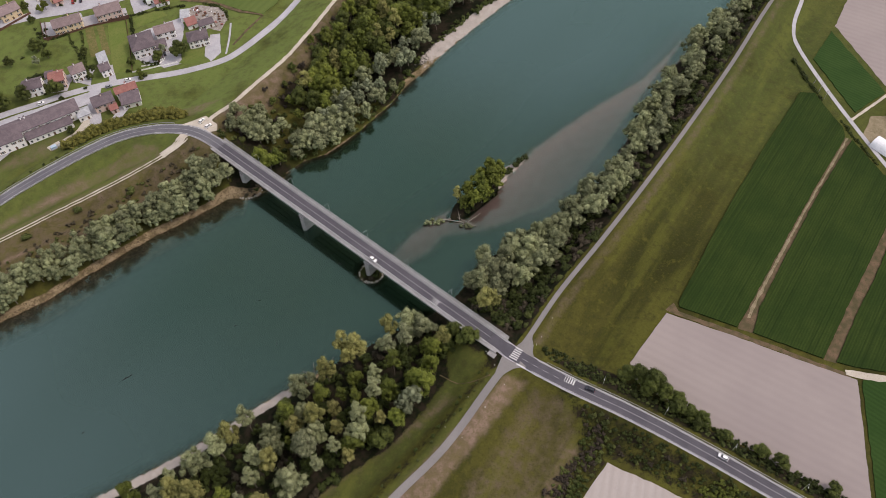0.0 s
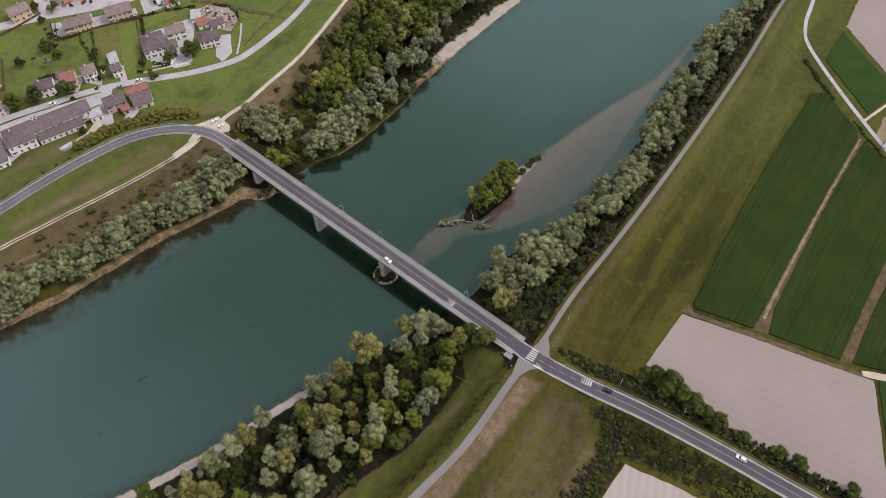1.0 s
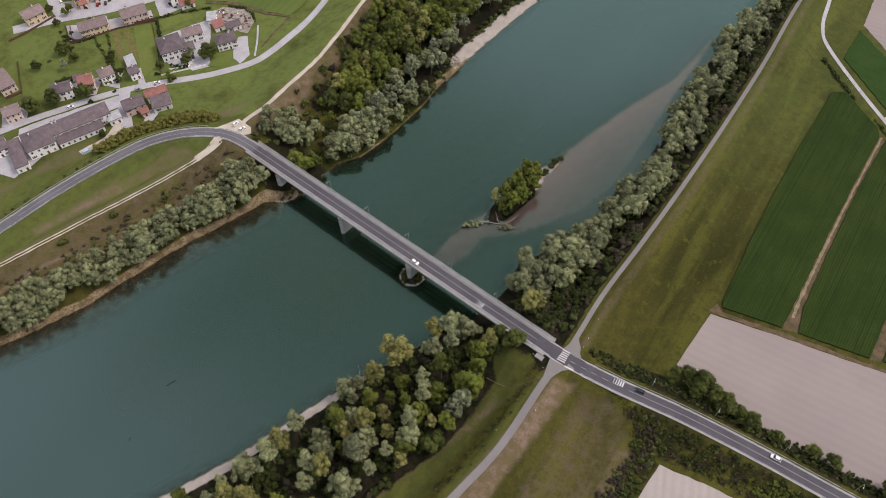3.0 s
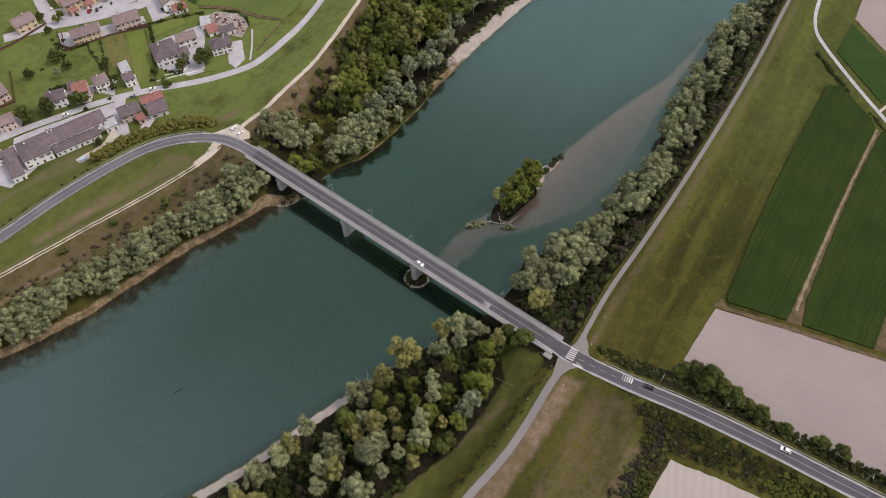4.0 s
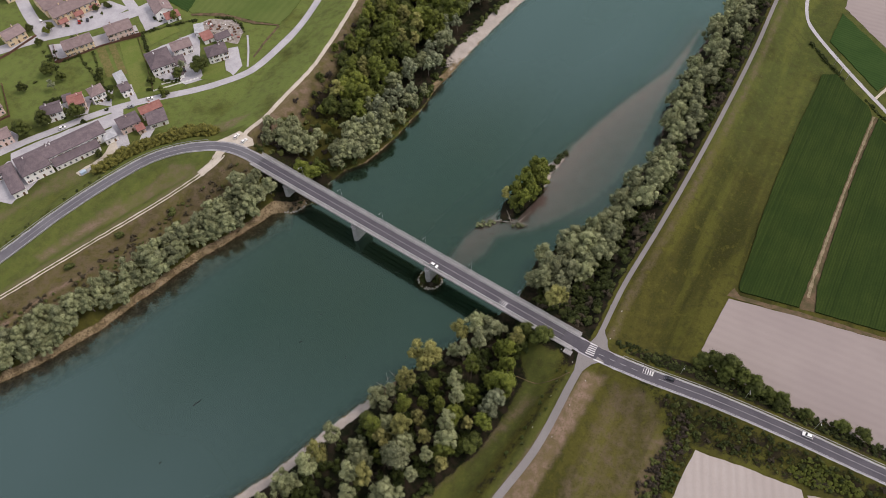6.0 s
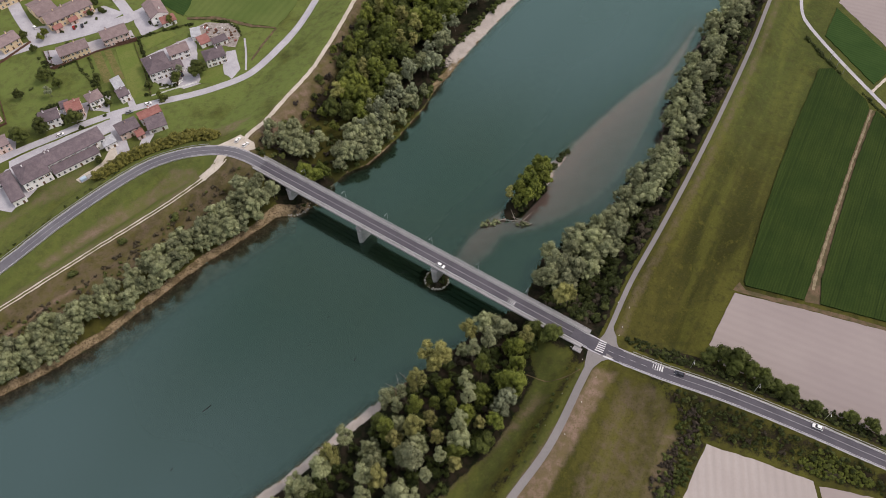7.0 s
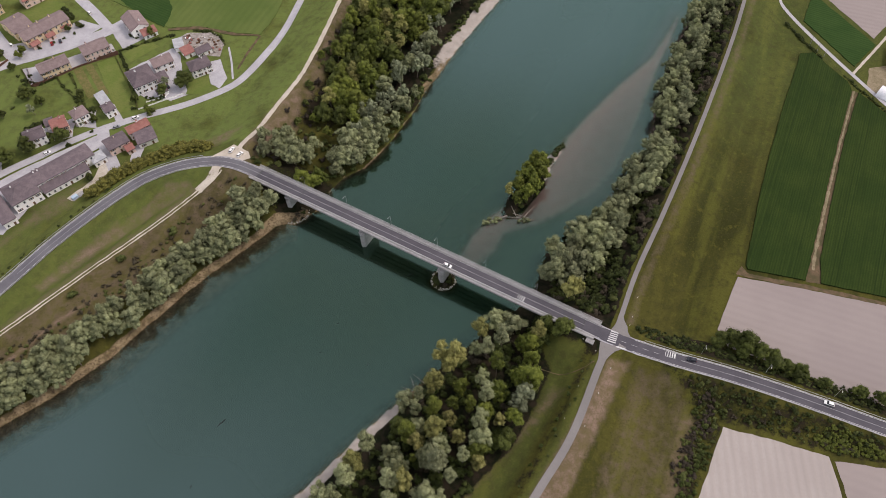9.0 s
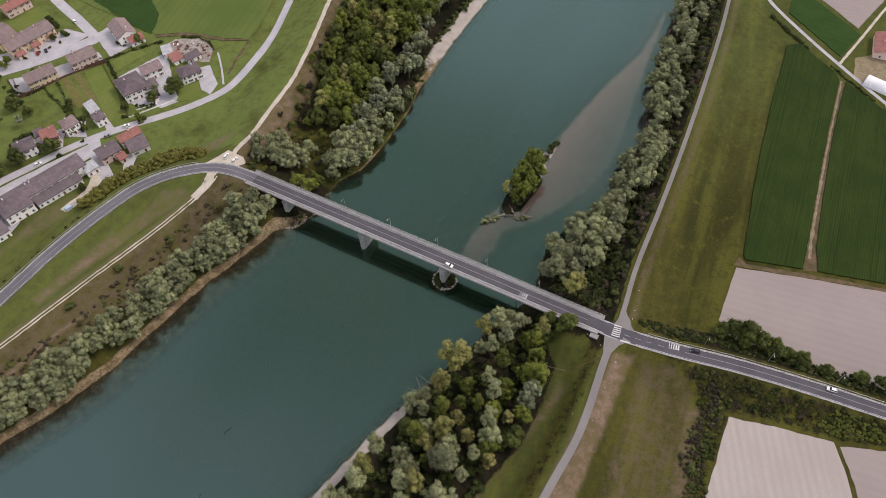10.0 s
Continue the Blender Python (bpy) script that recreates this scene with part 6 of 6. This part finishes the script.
for x, y, lab in ((-280.5, 416.8, "small red-roofed porch of the terrace"), (-272.3, 424, "small red-roofed porch of the terrace"), (-265, 432.5, "small red-roofed porch of the terrace")):
    house(x, y, 37, 5.0, 4.6, 2.8, 4.0, PINK_PLASTER, ROOF_RED, lab, "gable", 1, storeys=1, name="porch", chimneys=0, category="porch")
house(-290, 468, 37, 17, 9, 5.6, 7.8, PINK_PLASTER, ROOF_RED, "house with reddish brown roof behind a lawn", "gable", 4)
house(-196.5, 356.5, 24, 6, 4.4, 2.8, 3.4, PLASTER, ROOF_GREY, "low garage in the paved yard", "hip", 1, storeys=1, name="garage", chimneys=0, category="garage")

# the farm at the far road: an arched white shed and a red-roofed barn
arch = tagged(root("tunnel_shed", 223, 272, 4.0, -53), "white arched farm shed beside the farm road", "farm shed")
g = Geo()
n = 14
for sx in (-10, 10):
    for i in range(n + 1):
        a = math.pi * i / n
        g.v.append((sx, -4.5 * math.cos(a), 4.2 * math.sin(a)))
g.f += [(i, n + 1 + i, n + 2 + i, i + 1) for i in range(n)] + [tuple(range(n + 1)), tuple(range(2 * n + 1, n, -1))]
part("cover", g, WHITE_SHEET, arch)
part("door", Geo().box(10.05, 0, 0, 0.1, 3.5, 3.0), DARK_METAL, arch)
house(243, 303, 57, 20, 14, 4.0, 6.2, PINK_PLASTER, ROOF_RED, "red-roofed farm barn beside the farm road", "gable", 3, z=4.0, storeys=1, name="barn", category="barn")
patch("yard", [(212, 284), (226, 262), (250, 270), (246, 300), (222, 300)], DRY_EARTH, "stony brown farmyard with pale patches", "yard", 4.0, 0.09)

# ---------------------------------------------------------------- cars
CAR_GLASS = surface("car_glass", (0.02, 0.022, 0.026), (0.03, 0.032, 0.036), None, 0.5, 3.0, 0.08, bump=0.0)
TYRE = surface("tyre_rubber", (0.02, 0.02, 0.02), (0.028, 0.028, 0.028), None, 1.0, 6.0, 0.9)
CAR_PAINT = {"white": surface("white_car_paint", (0.80, 0.80, 0.80), (0.76, 0.76, 0.76), (0.72, 0.72, 0.72), 0.8, 3.0, 0.25, bump=0.0),
             "dark": surface("dark_car_paint", (0.035, 0.038, 0.05), (0.05, 0.052, 0.065), None, 0.8, 3.0, 0.25, bump=0.0),
             "red": surface("red_car_paint", (0.30, 0.025, 0.02), (0.26, 0.02, 0.02), None, 0.8, 3.0, 0.25, bump=0.0),
             "grey": surface("grey_car_paint", (0.30, 0.31, 0.33), (0.26, 0.27, 0.29), None, 0.8, 3.0, 0.25, bump=0.0)}


def car(x, y, z, yaw, colour):
    """A hatchback that faces +x of its own frame."""
    r = tagged(root("car", x, y, z, yaw), colour + " hatchback car with dark windows", "car")
    prof = [(-2.1, 0.35), (-2.12, 0.8), (-1.95, 1.0), (1.0, 0.98), (1.95, 0.82), (2.1, 0.6), (2.08, 0.35)]
    g = Geo()
    m = len(prof)
    g.v += [(a, -0.86, b) for a, b in prof] + [(a, 0.86, b) for a, b in prof]
    g.f += [tuple(range(m)), tuple(range(2 * m - 1, m - 1, -1))] + [(i, m + i, m + (i + 1) % m, (i + 1) % m) for i in range(m)]
    part("body", g, CAR_PAINT[colour], r)
    cab = part("cabin", Geo().hexa([(-1.9, -0.8, 0.98), (1.05, -0.8, 0.96), (1.05, 0.8, 0.96), (-1.9, 0.8, 0.98)], [(-1.45, -0.62, 1.42), (0.3, -0.62, 1.44), (0.3, 0.62, 1.44), (-1.45, 0.62, 1.42)]), CAR_GLASS, r, "dark glass cabin")
    part("roof", Geo().hexa([(-1.5, -0.66, 1.42), (0.32, -0.66, 1.43), (0.32, 0.66, 1.43), (-1.5, 0.66, 1.42)], [(-1.4, -0.58, 1.49), (0.22, -0.58, 1.5), (0.22, 0.58, 1.5), (-1.4, 0.58, 1.49)]), CAR_PAINT[colour], cab)
    for sx in (-1.3, 1.3):
        for sy in (-0.8, 0.8):
            w = part("wheel", Geo().tube((sx, sy - 0.11, 0.32), (sx, sy + 0.11, 0.32), 0.32, 0.32, 12), TYRE, r)
            part("rim", Geo().tube((sx, sy - 0.125, 0.32), (sx, sy + 0.125, 0.32), 0.19, 0.19, 8), STEEL, w)
    for sy in (-0.6, 0.6):
        part("headlight", Geo().box(2.03, sy, 0.62, 0.12, 0.35, 0.14), PAINT, r)
        part("tail_light", Geo().box(-2.1, sy, 0.75, 0.08, 0.25, 0.18), CAR_PAINT["red"], r)
    return r


b_yaw = math.degrees(math.atan2(-U.y, -U.x))
car(-47.7 - W.x * 1.7, 198.2 - W.y * 1.7, 12.53, b_yaw, "white")
for xx, off, flip, colour in ((47.5, -1.7, 180, "dark"), (97, -1.7, 180, "white")):
    k = int(np.argmin(np.abs(n_e[:, 0] - xx)))
    d = Vector(n_e[k + 1] - n_e[k - 1]).normalized()
    car(n_e[k][0] + d.y * off, n_e[k][1] - d.x * off, n_e[k][2] + 0.02, math.degrees(math.atan2(d.y, d.x)) + flip, colour)
for x, y, yaw, colour in ((-152, 291.5, 60, "white"), (-147.5, 287.5, 50, "white")):
    car(x, y, 12.9, yaw, colour)
for x, y, yaw, colour in ((-297, 421, 125, "white"), (-271, 417.5, 110, "red"), (-266, 419, 110, "dark"), (-251, 446, 120, "white"), (-258, 317.8, 25, "white"), (-211, 338, 20, "white"), (-221, 332, 20, "grey"), (-194, 362, 115, "dark"), (-187, 372, 120, "grey")):
    car(x, y, 3.12, yaw, colour)

# ---------------------------------------------------------------- small things


def driftwood(x, y, z, length, yaw, tilt=3.0, thick=0.22):
    r = Geo().tube((-length / 2, 0, 0), (length / 2, 0, length * math.sin(radians(tilt))), thick, thick * 0.4, 7)
    for k in range(2):
        s = (k - 1) * length * 0.22
        r.tube((s, 0, 0.05), (s + length * 0.12, (-1) ** k * length * 0.14, 0.35), thick * 0.4, 0.04, 5)
    ob = part("driftwood", r, PALE_WOOD)
    ob.matrix_basis = pose(x, y, z, 0, 0, yaw)
    return tagged(ob, "weathered driftwood trunk lying in the shallows", "driftwood", "driftwood")


for x, y, L, yaw in ((-12, 230, 13, 170), (-4, 229, 11, 150), (0, 232, 9, 40), (-8, 233, 8, 100), (-5, 227, 9, 165)):
    driftwood(x, y, 0.35, L, yaw)
for x, y, L, yaw in ((-157.5, 141, 4.5, 38), (-169.5, 115, 1.6, 60), (-113, 168, 1.4, 20), (-92, 158.5, 1.8, 80), (-66.5, 203.5, 3.4, 15), (-104, 182, 1.2, 10)):
    snag = driftwood(x, y, -0.05, L, yaw)
    snag.data.materials[0] = WET_WOOD
    tagged(snag, "dark sunken snag breaking the river surface")
for x, y, L, yaw in ((-73, 145.5, 7, 100), (-70, 147, 7, 130), (-76, 143, 6, 145), (-66, 149, 5, 60)):
    driftwood(x, y, 0.25, L, yaw, 2, 0.14)
for x, y, yaw, size, kk in ((-19, 229.5, 8, 1.0, 1), (-3, 226.5, -12, 0.55, 2)):
    rng = random.Random(kk)
    fallen = tagged(root("fallen_tree", x, y, 0.1, yaw), "leafy fallen willow lying in the shallow water", "fallen tree", "fallen trees")
    part("trunk", Geo().tube((7 * size, 0.4, 0.8), (-6 * size, 0, 0.3), 0.3 * size, 0.1, 7), PALE_WOOD, fallen)
    g = Geo()
    for i in range(int(26 * size)):
        foliage(g, rng, (rng.uniform(-7, 3.5) * size, rng.gauss(0, 1.1) * size, rng.uniform(0.1, 1.3) * size), 0.9, 40, 0.45)
    part("crown", g, WILLOW, fallen)

for x, y in ((30, 168), (34.5, 165), (26.5, 151.5), (29, 155.5), (8, 141.5), (12, 132.5), (-3.5, 127), (3.5, 122), (-13, 114), (-6, 109)):
    m = tagged(root("marker_post", x, y, ground_z(x, y)), "short white marker post beside the lane", "marker post", "marker posts of the lane")
    part("post", Geo().box(0, 0, -0.2, 0.16, 0.14, 1.15), PLASTER, m)
    part("band", Geo().box(0, 0, 0.62, 0.18, 0.16, 0.16), DARK_METAL, m, "dark band")
# rubble rims round the pier islets
g0 = Geo()
rng = random.Random(3)
g0.add([Vector(v) * rng.uniform(0.75, 1.2) for v in ICO_V], ICO_F)
stone = g0.mesh("stone", STONE)
for px, py, size in ISLETS:
    rim = tagged(root("rubble_rim", px, py, 0), "ring of pale rubble stones round the bridge pier", "rubble", kind="structure")
    for i in range(90):
        a, q = rng.uniform(0, 6.28), rng.uniform(size - 1.0, size + 0.1)
        ob = part("stone", stone, STONE, rim)
        ob.location, ob.rotation_euler = (math.cos(a) * q, math.sin(a) * q, rng.uniform(0.0, 0.25)), (rng.uniform(0, 3), rng.uniform(0, 3), 0)
        k = rng.uniform(0.3, 0.75)
        ob.scale = (k, k, k * 0.7)
for px, py, size in ISLETS:
    for i in range(16):
        a, q = rng.uniform(0, 6.28), rng.uniform(0.5, size - 1.2)
        x, y = px + math.cos(a) * q, py + math.sin(a) * q
        rr = random.Random(i)
        g = Geo()
        for _ in range(4):
            foliage(g, rr, (rr.uniform(-0.8, 0.8), rr.uniform(-0.8, 0.8), rr.uniform(0.3, 1.0)), 0.8, 36, 0.45)
        ob = tagged(part("bush", g, BRUSH if i % 2 else DARKLEAF), "low dark scrub on the pier islet", "bush", "scrub of the pier islets")
        ob.location = (x, y, 1.1)


def fence(points, z, tall, mat, label):
    """Posts with boards between plan points."""
    f = tagged(root("fence", 0, 0, 0), label, "fence")
    for a, b in zip(points[:-1], points[1:]):
        n = max(1, int(math.dist(a, b) / 2.5))
        yaw = math.degrees(math.atan2(b[1] - a[1], b[0] - a[0]))
        L = math.dist(a, b) / n
        for i in range(n):
            t = (i + 0.5) / n
            x, y = a[0] + (b[0] - a[0]) * t, a[1] + (b[1] - a[1]) * t
            part("panel", Geo().box(x, y, z + 0.05, L - 0.1, 0.06, tall, yaw), mat, f)
            t = i / n
            part("post", Geo().box(a[0] + (b[0] - a[0]) * t, a[1] + (b[1] - a[1]) * t, z - 0.2, 0.12, 0.12, tall + 0.4, yaw), mat, f)


fence([(-286, 396), (-277, 377.5), (-268, 381.5)], 3.0, 1.6, BROWN_FENCE, "reddish brown boundary fence of a yellow house")
fence([(-240, 396), (-234, 398), (-227.5, 401)], 3.0, 1.8, BROWN_FENCE, "reddish brown boundary fence of a pinkish house")
fence([(-247, 396), (-243, 405)], 3.0, 1.8, BROWN_FENCE, "reddish brown partition fence between houses")
fence([(-206, 350.5), (-195, 353), (-193, 358)], 3.0, 0.9, PLASTER, "low curved white garden wall")
fence([(-318, 380), (-309, 389), (-296, 406)], 3.0, 1.6, BROWN_FENCE, "brown wooden garden fence")
fence([(-283, 396), (-275, 377), (-263, 384), (-251, 391), (-240, 395), (-227, 399)], 3.0, 1.3, BROWN_FENCE, "brown wooden garden fence")
fence([(-305, 360), (-292, 331), (-300, 326)], 3.0, 1.6, BROWN_FENCE, "brown wooden garden fence")
fence([(-229, 398), (-220, 374), (-210, 345)], 3.0, 1.2, BROWN_FENCE, "dark wooden garden fence between plots")
fence([(-210, 345), (-196, 350), (-184, 354)], 3.0, 1.0, PLASTER, "low white garden wall")

# power poles by the farm road
for x, y in ((198.2, 327.6), (198.6, 320), (200.4, 314.6)):
    p = tagged(root("utility_pole", x, y, ground_z(x, y)), "thin grey concrete utility pole", "utility pole", "utility poles")
    part("pole", Geo().tube((0, 0, -0.3), (0, 0, 6.0), 0.13, 0.08), CONCRETE, p)
    part("crossarm", Geo().box(0, 0, 5.6, 1.2, 0.12, 0.12, 30), CONCRETE, p)

# a pale trough with a dark tree beside it below the farmhouse
trough = tagged(root("water_tank", -236.5, 282.5, 3.1, 40), "pale blue water tank on a concrete slab", "water tank")
part("slab", Geo().box(0, 0, 0, 7.0, 3.2, 0.15), CONCRETE, trough)
part("tank", Geo().box(-1.5, 0, 0.15, 3.2, 2.2, 1.3), BLUE_SHEET, trough, "pale blue tank body")
# junk in the storage yard
rng = random.Random(12)
JUNK = [STONE, ROOF_RED, CONCRETE, WHITE_SHEET, WOOD, BROWN_FENCE, ROOF_PALE, STONE]
for i in range(150):
    x, y = rng.uniform(-194, -160), rng.uniform(381, 413)
    if inside(x, y, [(-191, 405), (-185, 411.5), (-167.5, 408.5), (-162, 396.8), (-164.5, 386), (-170, 395), (-180, 397)]):
        mt = JUNK[i % len(JUNK)]
        c = tagged(root("crate", x, y, 3.14, rng.uniform(0, 90)), "stacked building materials in the storage yard", "crate", "stored materials")
        a, b, h = rng.uniform(0.7, 2.2), rng.uniform(0.5, 1.5), rng.uniform(0.4, 1.2)
        part("pallet", Geo().box(0, 0, 0, a + 0.1, b + 0.1, 0.15), WOOD, c)
        part("load", Geo().hexa([(-a / 2, -b / 2, 0.15), (a / 2, -b / 2, 0.15), (a / 2, b / 2, 0.15), (-a / 2, b / 2, 0.15)], [(-a / 2.2, -b / 2.2, h), (a / 2.2, -b / 2.2, h), (a / 2.2, b / 2.2, h), (-a / 2.2, b / 2.2, h)]), mt, c)
